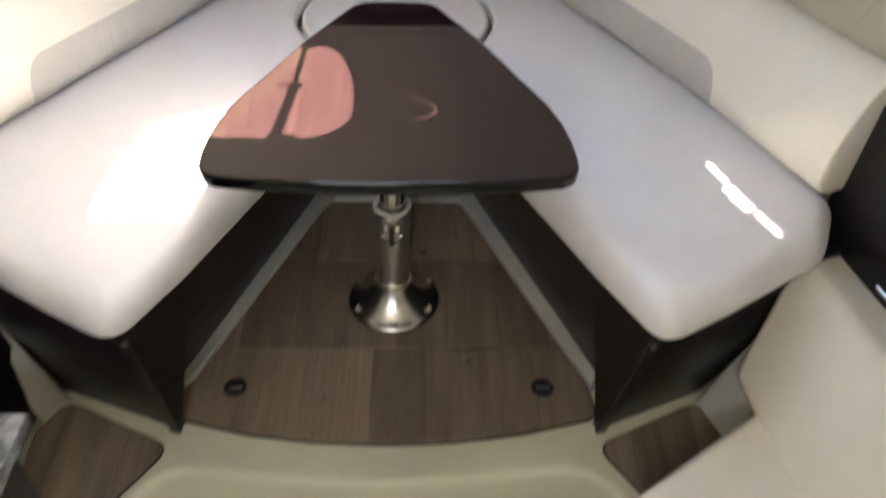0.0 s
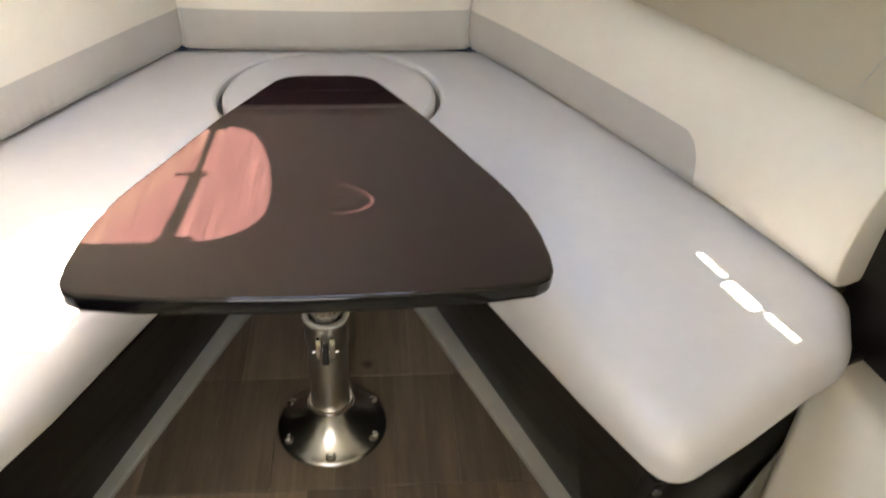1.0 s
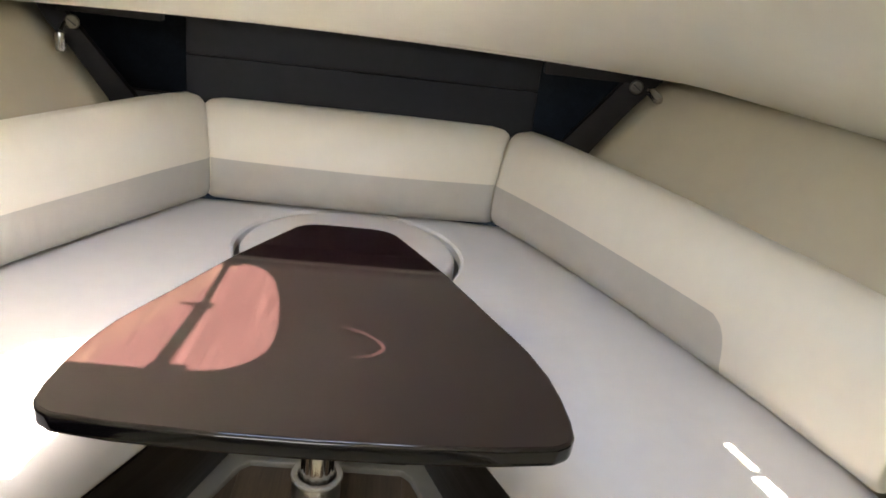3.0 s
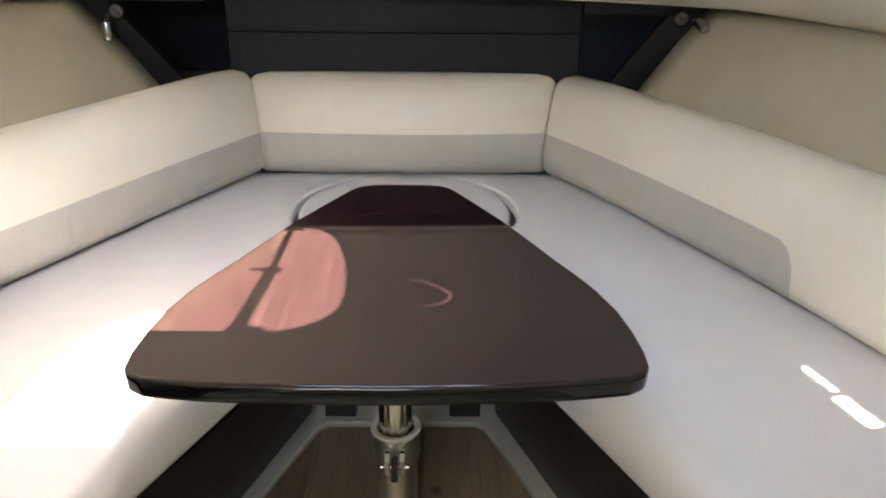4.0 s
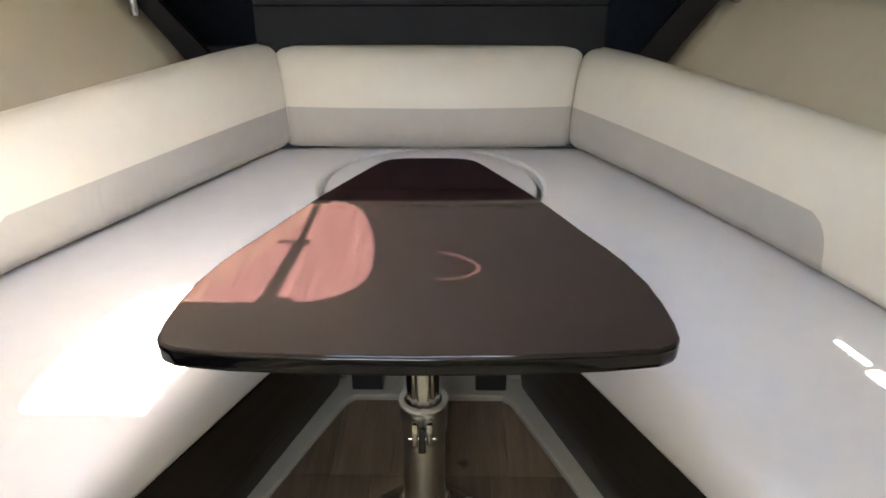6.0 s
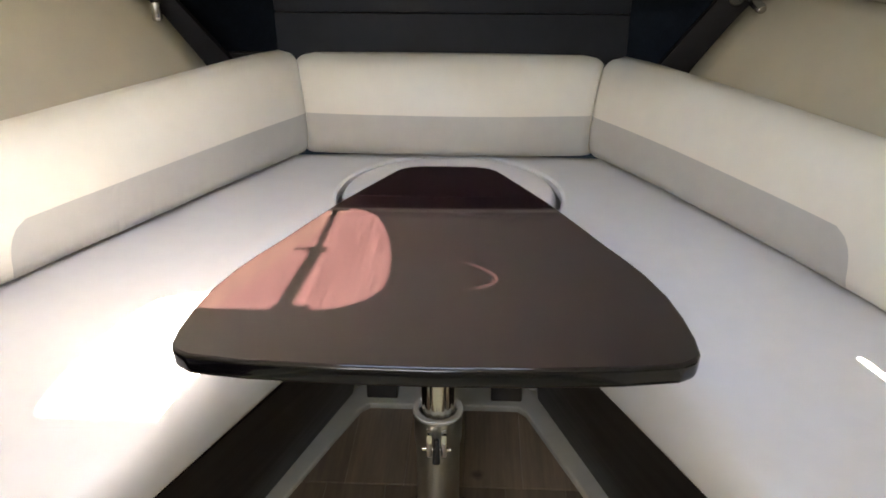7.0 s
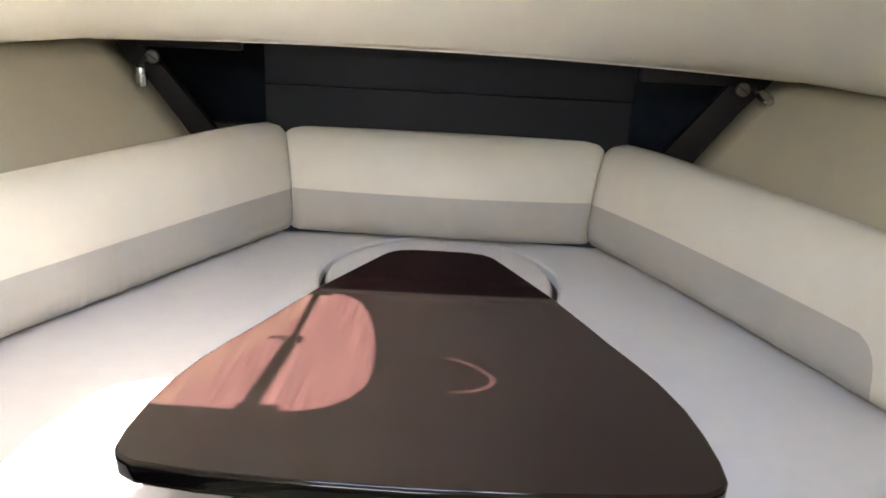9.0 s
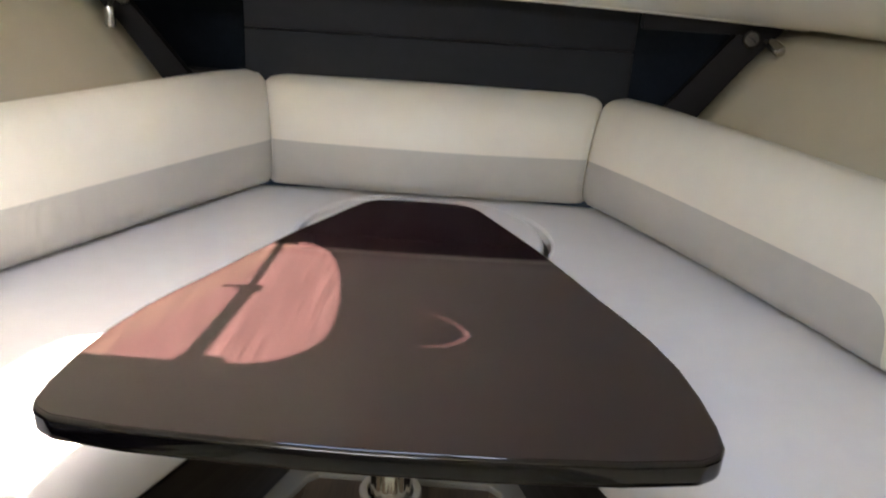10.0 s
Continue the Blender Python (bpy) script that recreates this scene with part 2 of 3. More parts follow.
def inset(pts, d):
    """The outline moved inwards by d (counter-clockwise outlines)."""
    out = []
    for i, p in enumerate(pts):
        a, b = pts[i - 1], pts[(i + 1) % len(pts)]
        t1, t2 = (p - a).normalized(), (b - p).normalized()
        n1, n2 = Vector((-t1.y, t1.x)), Vector((-t2.y, t2.x))
        m = n1 + n2
        if m.length < 1e-6:
            out.append(p + n1 * d)
            continue
        m.normalize()
        out.append(p + m * d / max(0.5, m.dot(n1)))
    return out


def inside(p, poly):
    hit = False
    for a, b in zip(poly, poly[1:] + poly[:1]):
        if (a.y > p.y) != (b.y > p.y) and p.x < (b.x - a.x) * (p.y - a.y) / (b.y - a.y) + a.x:
            hit = not hit
    return hit


def fill(bm, outline, z, holes=(), grid=0.0, ring=None):
    """Triangles within an outline and outside its holes; z: a height or a function of x, y."""
    from mathutils.geometry import delaunay_2d_cdt
    zf = z if callable(z) else (lambda x, y: z)
    if not grid and not holes and not callable(z):
        bm.faces.new([bm.verts.new((p.x, p.y, z)) for p in outline])
        return
    pts, edges = [], []
    for loop in (outline, *holes):
        o = len(pts)
        pts += [Vector((p.x, p.y)) for p in loop]
        edges += [(o + i, o + (i + 1) % len(loop)) for i in range(len(loop))]
    if grid:
        xs = [p.x for p in outline]
        ys = [p.y for p in outline]
        x = min(xs) + grid / 2
        while x < max(xs):
            y = min(ys) + grid / 2
            while y < max(ys):
                p = Vector((x, y))
                if inside(p, outline) and not any(inside(p, h) for h in holes):
                    pts.append(p)
                y += grid
            x += grid
    vs, _, fs, ov, _, _ = delaunay_2d_cdt(pts, edges, [], 0, 1e-5)
    made = {}
    for f in fs:
        c = sum((vs[i] for i in f), Vector((0, 0))) / len(f)
        if abs((vs[f[1]] - vs[f[0]]).cross(vs[f[2]] - vs[f[0]])) < 2e-7:
            continue
        if not inside(c, outline) or any(inside(c, h) for h in holes):
            continue
        for i in f:
            if i not in made:
                made[i] = bm.verts.new((vs[i].x, vs[i].y, zf(vs[i].x, vs[i].y)))
        try:
            bm.faces.new([made[i] for i in f])
        except ValueError:
            pass


def pad(outline, z0, z1, r, r0=None, holes=(), crown=None, steps=5, grid=0.06, step=0.02):
    """A flat body with an outline, rounded at its upper edge by r and at its lower edge by r0."""
    if area2(outline) < 0:
        outline = outline[::-1]
    outline = dense(outline, step)
    r0 = r if r0 is None else r0
    rings = []
    for j in range(steps + 1):
        a = math.pi / 2 * j / steps
        rings.append((r0 * (1 - math.sin(a)), z0 + r0 * (1 - math.cos(a))))
    for j in range(steps + 1):
        a = math.pi / 2 * j / steps
        rings.append((r * (1 - math.cos(a)), z1 - r * (1 - math.sin(a))))
    bm = bmesh.new()
    rows = []
    for d, z in rings:
        loop = inset(outline, d) if d > 1e-6 else outline
        rows.append([bm.verts.new((p.x, p.y, z + (crown(p.x, p.y) if crown and z > (z0 + z1) / 2 else 0))) for p in loop])
    for a, b in zip(rows, rows[1:]):
        for i in range(len(a)):
            k = (i + 1) % len(a)
            bm.faces.new((a[i], a[k], b[k], b[i]))
    top = inset(outline, r) if r > 1e-6 else outline
    bot = inset(outline, r0) if r0 > 1e-6 else outline
    fill(bm, top, (lambda x, y: z1 + crown(x, y)) if crown else z1, holes, grid)
    fill(bm, bot, z0, (), 0)
    bmesh.ops.remove_doubles(bm, verts=bm.verts, dist=2e-5)
    return bm


def lathe(profile, centre, n=40, axis=None, close=True):
    """A body of revolution from (radius, height) pairs; axis: a turn."""
    bm = bmesh.new()
    rows = []
    m = Matrix.Translation(centre) @ (axis or Matrix())
    for r, z in profile:
        rows.append([bm.verts.new(m @ Vector((r * math.cos(2 * math.pi * i / n), r * math.sin(2 * math.pi * i / n), z))) for i in range(n)])
    for a, b in zip(rows, rows[1:]):
        for i in range(n):
            k = (i + 1) % n
            bm.faces.new((a[i], a[k], b[k], b[i]))
    if close:
        bm.faces.new(rows[0][::-1])
        bm.faces.new(rows[-1])
    return bm


def box(lo, hi, bevel=0.003, m=None):
    bm = bmesh.new()
    bmesh.ops.create_cube(bm, size=1)
    for v in bm.verts:
        v.co = Vector([lo[i] + (hi[i] - lo[i]) * (v.co[i] + 0.5) for i in range(3)])
    if bevel:
        bmesh.ops.bevel(bm, geom=bm.edges[:], offset=bevel, segments=2, affect="EDGES", profile=0.6)
    if m:
        bmesh.ops.transform(bm, matrix=m, verts=bm.verts)
    return bm


def hexa(c, bevel=0.0, seg=3):
    """A body from eight corners: four below, four above, in the same order round."""
    bm = bmesh.new()
    v = [bm.verts.new(p) for p in c]
    for f in ((3, 2, 1, 0), (4, 5, 6, 7), (0, 1, 5, 4), (1, 2, 6, 5), (2, 3, 7, 6), (3, 0, 4, 7)):
        bm.faces.new([v[i] for i in f])
    bmesh.ops.recalc_face_normals(bm, faces=bm.faces)
    if bevel:
        bmesh.ops.bevel(bm, geom=bm.edges[:], offset=bevel, segments=seg, affect="EDGES", profile=0.5)
    return bm


def slab(pts, thick, bevel=0.002):
    """A board from a flat outline of 3D points, thick along its normal."""
    bm = bmesh.new()
    p = [Vector(q) for q in pts]
    n = (p[1] - p[0]).cross(p[2] - p[0]).normalized()
    a = [bm.verts.new(q) for q in p]
    b = [bm.verts.new(q + n * thick) for q in p]
    bm.faces.new(a[::-1])
    bm.faces.new(b)
    for i in range(len(p)):
        k = (i + 1) % len(p)
        bm.faces.new((a[i], a[k], b[k], b[i]))
    bmesh.ops.recalc_face_normals(bm, faces=bm.faces)
    if bevel:
        bmesh.ops.bevel(bm, geom=bm.edges[:], offset=bevel, segments=2, affect="EDGES", profile=0.5)
    return bm


def rod(a, b, r, n=12):
    a, b = Vector(a), Vector(b)
    q = (b - a).to_track_quat("Z", "Y").to_matrix().to_4x4()
    return lathe([(r, 0), (r, (b - a).length)], a, n, q)


def bow(pts):
    return [Vector(p) for p in pts]


def both(pts):
    """An outline given for its starboard half, from front to back, and mirrored to port."""
    right = [Vector(p) for p in pts]
    return right + [Vector((-p.x, p.y)) for p in reversed(right) if abs(p.x) > 1e-6]


# ---- plan ----
SEAT = 0.380          # top of the berth cushions
TOP = 0.532           # table top
CREASE = 0.785        # where hull side and headliner meet


def back_x(y, side=1):
    """Foot of the side back cushions."""
    return 0.325 + 0.457 * (2.297 - y) + (0.018 + 0.055 * (2.297 - y) if side < 0 else 0)


def crease_x(y, side=1):
    """Where hull side and headliner meet; the port side flares a little more."""
    return min(1.20, (0.677 if side > 0 else 0.718) + 0.50 * (2.28 - y))


def ceil_z(x, y):
    u = max(0.0, (2.24 - y) / 1.9)
    s = min(1.0, abs(x) / crease_x(y, x))
    return CREASE + (0.017 + 0.80 * u) * (1 - s * s) - 0.011 * max(-0.7, min(0.7, x))


def cast(p, z):
    """Where the sun's ray that lands at p, z passes the headliner."""
    q = Vector((p.x, p.y))
    for _ in range(30):
        h = ceil_z(q.x, q.y) - z
        q = Vector((p.x + SUN.x * h, p.y + SUN.y * h))
    return q


# ---- structure: sole ----
WELL = fillet(bow([(-0.44, 0.2), (-0.44, 1.02), (-0.375, 1.076), (-0.18, 1.054), (0.0, 1.043), (0.18, 1.054), (0.355, 1.076), (0.43, 1.02), (0.43, 0.2)]), [0, 0.05, 0.1, 0.2, 0.2, 0.2, 0.1, 0.05, 0], 8)
SOLE = bow([(-1.2, -0.6), (1.2, -0.6), (1.2, 1.2), (0.55, 2.35), (-0.55, 2.35), (-1.2, 1.2)])
bm = bmesh.new()
fill(bm, dense(SOLE, 0.1), -0.010, [WELL], 0.1)
sole = part("floor", bm, M_SOLE)
tagged(sole, "cream moulded gelcoat cabin sole with a rounded well", "floor", kind="structure")
bm = bmesh.new()
rows = []
for d, z in ((0, -0.010), (0.006, -0.011), (0.014, -0.016), (0.020, -0.026), (0.028, -0.09), (0.040, -0.105), (0.06, -0.11)):
    loop = inset(WELL[::-1] if area2(WELL) < 0 else WELL, d)
    rows.append([bm.verts.new((p.x, p.y, z)) for p in loop])
for a, b in zip(rows, rows[1:]):
    for i in range(len(a)):
        k = (i + 1) % len(a)
        bm.faces.new((a[i], a[k], b[k], b[i]))
bm.faces.new(rows[-1])
part("sole_well", bm, M_SOLE, sole)

# ---- structure: hull sides ----
for side, name in ((1, "wall_starboard"), (-1, "wall_port")):
    bm = bmesh.new()
    ys = [2.289 - 0.05 * i for i in range(60)]
    prof = [(-0.12, 0.0), (0.42, 0.0), (0.50, 0.12), (0.60, 0.38), (0.70, 0.70), (0.75, 0.89), (CREASE + 0.002 - 0.0077 * side, 1.0)]
    rows = []
    for y in ys:
        xb, xc = min(1.10, back_x(y, side) + (0.12 if side > 0 else 0.132)), crease_x(y, side)
        rows.append([bm.verts.new((side * (xb + (xc - xb) * f), y, z)) for z, f in prof])
    for a, b in zip(rows, rows[1:]):
        for i in range(len(prof) - 1):
            bm.faces.new((a[i], a[i + 1], b[i + 1], b[i]))
    w = part(name, bm, M_WALL)
    if sum(p.normal.x for p in w.data.polygons) * side > 0:
        w.data.flip_normals()
    tagged(w, "beige vinyl-lined flaring hull side of the cabin", "wall", kind="structure")
    so = w.modifiers.new("thick", "SOLIDIFY")
    so.thickness, so.offset = 0.03, -1.0
    # the joint between two liner panels
    bm = bmesh.new()
    pr = []
    for z, f in prof[3:]:
        y = 1.60 + (z - 0.6) * 0.25
        xb, xc = back_x(y, side) + (0.12 if side > 0 else 0.132), crease_x(y, side)
        pr.append(Vector((side * (xb + (xc - xb) * f - 0.002), y, z)))
    for a, b in zip(pr, pr[1:]):
        q = [a + Vector((0, -0.002, 0)), a + Vector((0, 0.002, 0)), b + Vector((0, 0.002, 0)), b + Vector((0, -0.002, 0))]
        bm.faces.new([bm.verts.new(p) for p in q])
    part("liner_seam", bm, M_STRIPE, w)

# ---- structure: headliner with the open deck hatch ----
HATCH = bow([(-0.426, 1.301), (-0.140, 1.301), (-0.113, 1.305), (-0.088, 1.316), (-0.068, 1.335), (-0.055, 1.361), (-0.052, 1.394), (-0.054, 1.444), (-0.062, 1.497), (-0.076, 1.552), (-0.092, 1.586),
             (-0.112, 1.604), (-0.140, 1.612), (-0.240, 1.633), (-0.330, 1.623), (-0.381, 1.600), (-0.404, 1.554), (-0.427, 1.458), (-0.434, 1.372), (-0.433, 1.320)])
HATCH = fillet(HATCH, 0.02, 3)
HATCH = [cast(p, TOP) for p in dense(HATCH, 0.02)]


def strip(a, b, w0, w1, off=0.0):
    a, b = Vector(a), Vector(b)
    t = (b - a).normalized()
    n = Vector((-t.y, t.x))
    return [cast(p, SEAT) for p in dense(fillet([a + n * (off - w0), b + n * (off - w0), b + n * (off + w1), a + n * (off + w1)], 0.004, 3), 0.01)]


G1, G2 = Vector((0.595, 1.463)), Vector((0.662, 1.257))
SLOTS = [strip(G1, G1.lerp(G2, 0.29), 0.002, 0.0075), strip(G1.lerp(G2, 0.35), G1.lerp(G2, 0.66), 0.015, 0.006),
         strip(G1.lerp(G2, 0.72), G2, 0.003, 0.0075)]
# unseen hair-thin slit, added to stand in for a reflected crescent of sunlight on the table
CRESCENT = [(0.029, 1.438, 0.00036), (0.042, 1.4345, 0.00043), (0.054, 1.4285, 0.00050), (0.066, 1.4200, 0.00050), (0.076, 1.4090, 0.00058), (0.084, 1.3960, 0.00072),
         (0.084, 1.3860, 0.00079), (0.077, 1.3750, 0.00079), (0.066, 1.3670, 0.00072), (0.050, 1.3620, 0.00050), (0.034, 1.3595, 0.00036)]
mid = [Vector(c[:2]) for c in CRESCENT]
nrm = []
for i in range(len(mid)):
    t = (mid[min(i + 1, len(mid) - 1)] - mid[max(i - 1, 0)]).normalized()
    nrm.append(Vector((-t.y, t.x)))
SLOTS.append([cast(m + q * c[2] * 2.1, TOP) for m, q, c in zip(mid, nrm, CRESCENT)] + [cast(m - q * c[2] * 2.1, TOP) for m, q, c in reversed(list(zip(mid, nrm, CRESCENT)))])
RUN = (2.24, 2.1, 1.9, 1.7, 1.5, 1.35, 1.23, 0.8, 0.4, 0.0, -0.6)
CEIL = [Vector((-crease_x(y, -1), y)) for y in RUN] + [Vector((crease_x(y), y)) for y in reversed(RUN)]
bm = bmesh.new()
fill(bm, dense(CEIL, 0.03), ceil_z, [HATCH, *SLOTS], 0.035)
ceiling = part("ceiling", bm, M_CEIL)
tagged(ceiling, "cream headliner sloping down towards the bow", "ceiling", kind="structure")
so = ceiling.modifiers.new("thick", "SOLIDIFY")
so.thickness, so.offset = 0.0015, 1.0

# trim rim of the headliner's front edge
bm = bmesh.new()
rows = []
for i in range(41):
    x = -0.80 + 1.56 * i / 40
    z = ceil_z(x, 2.24)
    rows.append([bm.verts.new((x, 2.238 + dy, z + dz)) for dy, dz in ((0, 0.001), (0.004, -0.003), (0.014, -0.002), (0.02, 0.006), (0.02, 0.03), (0.0, 0.03))])
for a, b in zip(rows, rows[1:]):
    for i in range(6):
        k = (i + 1) % 6
        bm.faces.new((a[i], a[k], b[k], b[i]))
trim = part("trim", bm, M_CEIL)
tagged(trim, "rounded cream edge trim of the headliner", "trim", kind="structure")

# hatch rim and support arm
hatch = thing("deck_hatch", (0.0, 1.5, 1.15), "open deck hatch rim with a folding support arm", "hatch")
hc = HATCH if area2(HATCH) > 0 else HATCH[::-1]
bm = bmesh.new()
rows = []
for d, dz in ((-0.002, 0.0), (-0.004, 0.008), (-0.03, 0.008), (-0.03, 0.006)):
    rows.append([bm.verts.new((p.x, p.y, ceil_z(p.x, p.y) + dz)) for p in inset(hc, d)])
rows.append(rows[0])
for a, b in zip(rows, rows[1:]):
    for i in range(len(a)):
        k = (i + 1) % len(a)
        bm.faces.new((a[i], a[k], b[k], b[i]))
part("hatch_rim", bm, M_BLACK, hatch)
# the lid, unseen, hinged at its forward edge and leaning past upright; blocks sky from the table's reflection
hinge = max(p.y for p in hc) + 0.012
bm = bmesh.new()
lean = Vector((0, math.sin(radians(17)), math.cos(radians(17))))
base = Vector((0, hinge, max(ceil_z(p.x, p.y) for p in hc) + 0.02))
rows = []
for d, off in ((0.008, 0.0), (0.0, 0.004), (0.0, 0.010), (0.008, 0.014)):
    rows.append([bm.verts.new(base + Vector((p.x, 0, 0)) + lean * (hinge - p.y) + Vector((0, lean.z, -lean.y)) * off) for p in inset(hc, d)])
for a, b in zip(rows, rows[1:]):
    for i in range(len(a)):
        k = (i + 1) % len(a)
        bm.faces.new((a[i], a[k], b[k], b[i]))
bm.faces.new(rows[0][::-1]), bm.faces.new(rows[-1])
bmesh.ops.recalc_face_normals(bm, faces=bm.faces)
part("hatch_lid", bm, M_BLACK, hatch, "smoked dark hatch lid standing open")


def up(x, y):
    q = cast(Vector((x, y)), TOP)
    return Vector((q.x, q.y, ceil_z(q.x, q.y) + 0.012))


A, B, C = up(-0.164, 1.305), up(-0.152, 1.469), up(-0.149, 1.613)
part("arm_tube", rod(A, B, 0.0085), M_BLACK, hatch)
part("arm_rod", rod(B, C, 0.0045), M_BLACK, hatch)
part("arm_end", rod(B + Vector((0, -0.012, 0)), B + Vector((0.0, 0.004, 0)), 0.012), M_BLACK, hatch)
part("arm_pin", rod(B, up(-0.182, 1.466), 0.003), M_BLACK, hatch)
part("arm_bracket", box(up(-0.176, 1.299), up(-0.128, 1.316) + Vector((0, 0, 0.012)), 0.002), M_BLACK, hatch)
part("arm_bracket", box(up(-0.172, 1.601), up(-0.125, 1.622) + Vector((0, 0, 0.012)), 0.002), M_BLACK, hatch)

# ---- structure: unseen aft bulkhead with an assumed companionway, forward bulkhead, assumed cockpit ----
bm = bmesh.new()
# assumed opening, placed and sized for the light it lets in
DOOR = fillet(bow([(-0.52, 1.36), (0.12, 1.36), (0.12, 1.74), (-0.52, 1.74)]), 0.06, 5)
fill(bm, bow([(-1.3, -0.2), (1.3, -0.2), (1.3, 2.1), (-1.3, 2.1)]), 0, [DOOR], 0.2)
for v in bm.verts:
    v.co = Vector((v.co.x, -0.6, v.co.y))
aft = part("wall_aft", bm, M_CEIL)
tagged(aft, "unseen cream aft bulkhead with an assumed companionway opening", "wall", kind="structure")
so = aft.modifiers.new("thick", "SOLIDIFY")
so.thickness = 0.04
fwd = part("wall_forward", box((-0.85, 2.66, -0.1), (0.85, 2.70, 1.0), 0), M_NAVY, None, "", False)
tagged(fwd, "black carpeted bulkhead at the bow", "wall", kind="structure")
# unseen ground, added so that sunlight bounces in through the opening
deck = part("ground", box((-60, -120, 0.10), (60, -0.66, 0.20), 0), M_DECK, None, "", False)
tagged(deck, "unseen teak-coloured deck added outside the aft opening to bounce sunlight", "deck", kind="structure")

# ---- bow recess: charcoal panel and trapezoid frame ----
recess = thing("bow_locker", (0, 2.40, 0.40), "dark open bow locker with a charcoal padded back panel", "locker")
for z0, z1 in ((0.40, 0.7002), (0.701, 0.83)):
    part("back_panel", box((-0.415, 2.360, z0), (0.398, 2.385, z1), 0.006), M_PANEL, recess)
for s in (-1, 1):
    part("side_board", slab([(s * 0.84, 2.31, 0.82), (s * 0.60, 2.31, 0.46), (s * 0.60, 2.655, 0.46), (s * 0.84, 2.655, 0.82)], 0.012 * s, 0.0), M_NAVY, recess)
part("shelf", box((-0.6, 2.32, 0.46), (0.6, 2.655, 0.475), 0.002), M_NAVY, recess)
fore = part("foredeck", box((-1.1, 2.256, 0.812), (1.1, 2.75, 0.86), 0), M_NAVY, None, "", False)
tagged(fore, "dark underside of the foredeck over the locker", "deck", kind="structure")

frame_thing = thing("locker_frame", (0, 2.30, 0.48), "espresso wooden trapezoid frame round the bow locker", "frame")
for s in (-1, 1):
    dx, dz = -0.026 + 0.014 * s, -0.010 * s
    xb, xo, xi = (0.426, 0.722, 0.606) if s > 0 else (0.432, 0.770, 0.630)
    part("diagonal_rail", hexa([(s * 0.362 + dx, 2.290, 0.470 + dz), (s * xb + dx, 2.290, 0.470 + dz), (s * xb + dx, 2.312, 0.470 + dz), (s * 0.362 + dx, 2.312, 0.470 + dz),
                                (s * xi + dx, 2.290, 0.790 + dz), (s * xo + dx, 2.290, 0.790 + dz), (s * xo + dx, 2.312, 0.790 + dz), (s * xi + dx, 2.312, 0.790 + dz)], 0.002, 2), M_FRAME, frame_thing)
    part("bottom_rail", box((min(s * 0.405, s * 0.50) + dx, 2.325, 0.555 + dz), (max(s * 0.405, s * 0.50) + dx, 2.345, 0.604 + dz), 0.003), M_FRAME, frame_thing)
    part("top_rail", box((min(s * 0.405, s * 0.625) + dx, 2.284, 0.766 + dz), (max(s * 0.405, s * 0.625) + dx, 2.312, 0.809 + dz), 0.003), M_FRAME, frame_thing)


def catch(x, z, side, grip, offset, reach):
    """A screw rosette, a thin arm beside it and a round handle that hangs or stands out along grip."""
    c = thing("door_catch", (x, 2.27, z), "small tarnished steel swivel catch on a dark frame", "catch", "locker catches")
    turn = Matrix.Rotation(radians(90), 4, "X")
    part("rosette", lathe([(0.0155, 0), (0.0155, 0.004), (0.0135, 0.006), (0.0125, 0.0048), (0.004, 0.0055), (0.0, 0.0055)], (x, 2.268, z), 28, turn, False), M_DULL, c)
    slot = box((-0.011, -0.0008, -0.0012), (0.011, 0.0008, 0.0012), 0.0004)
    bmesh.ops.transform(slot, matrix=Matrix.Translation((x, 2.2618, z)) @ Matrix.Rotation(radians(35), 4, "Y"), verts=slot.verts)
    part("screw_slot", slot, M_BLACK, c)
    g = Vector(grip).normalized()
    a = Vector((x + side * offset, 2.262, z - 0.002))
    b = a + Vector((0, -0.024, 0)) + g * reach
    part("arm", rod(a, b, 0.0035), M_DULL, c)
    axis = g.to_track_quat("Z", "Y").to_matrix().to_4x4()
    part("handle", lathe([(0.0, 0.0), (0.007, 0.001), (0.0112, 0.005), (0.0112, 0.036), (0.008, 0.042), (0.0, 0.044)], b, 24, axis, False), M_POLISH, c)
    return c


catch(-0.625, 0.757, -1, (0.06, -0.20, -1.0), 0.014, 0.014)
catch(0.598, 0.752, 1, (0.20, -0.95, -0.25), 0.026, 0.002)

# ---- berth: risers, mould, cushions ----
INNER = [(0.436, 1.075), (0.352, 1.235), (0.256, 1.453), (0.150, 1.70), (0.115, 1.80)]


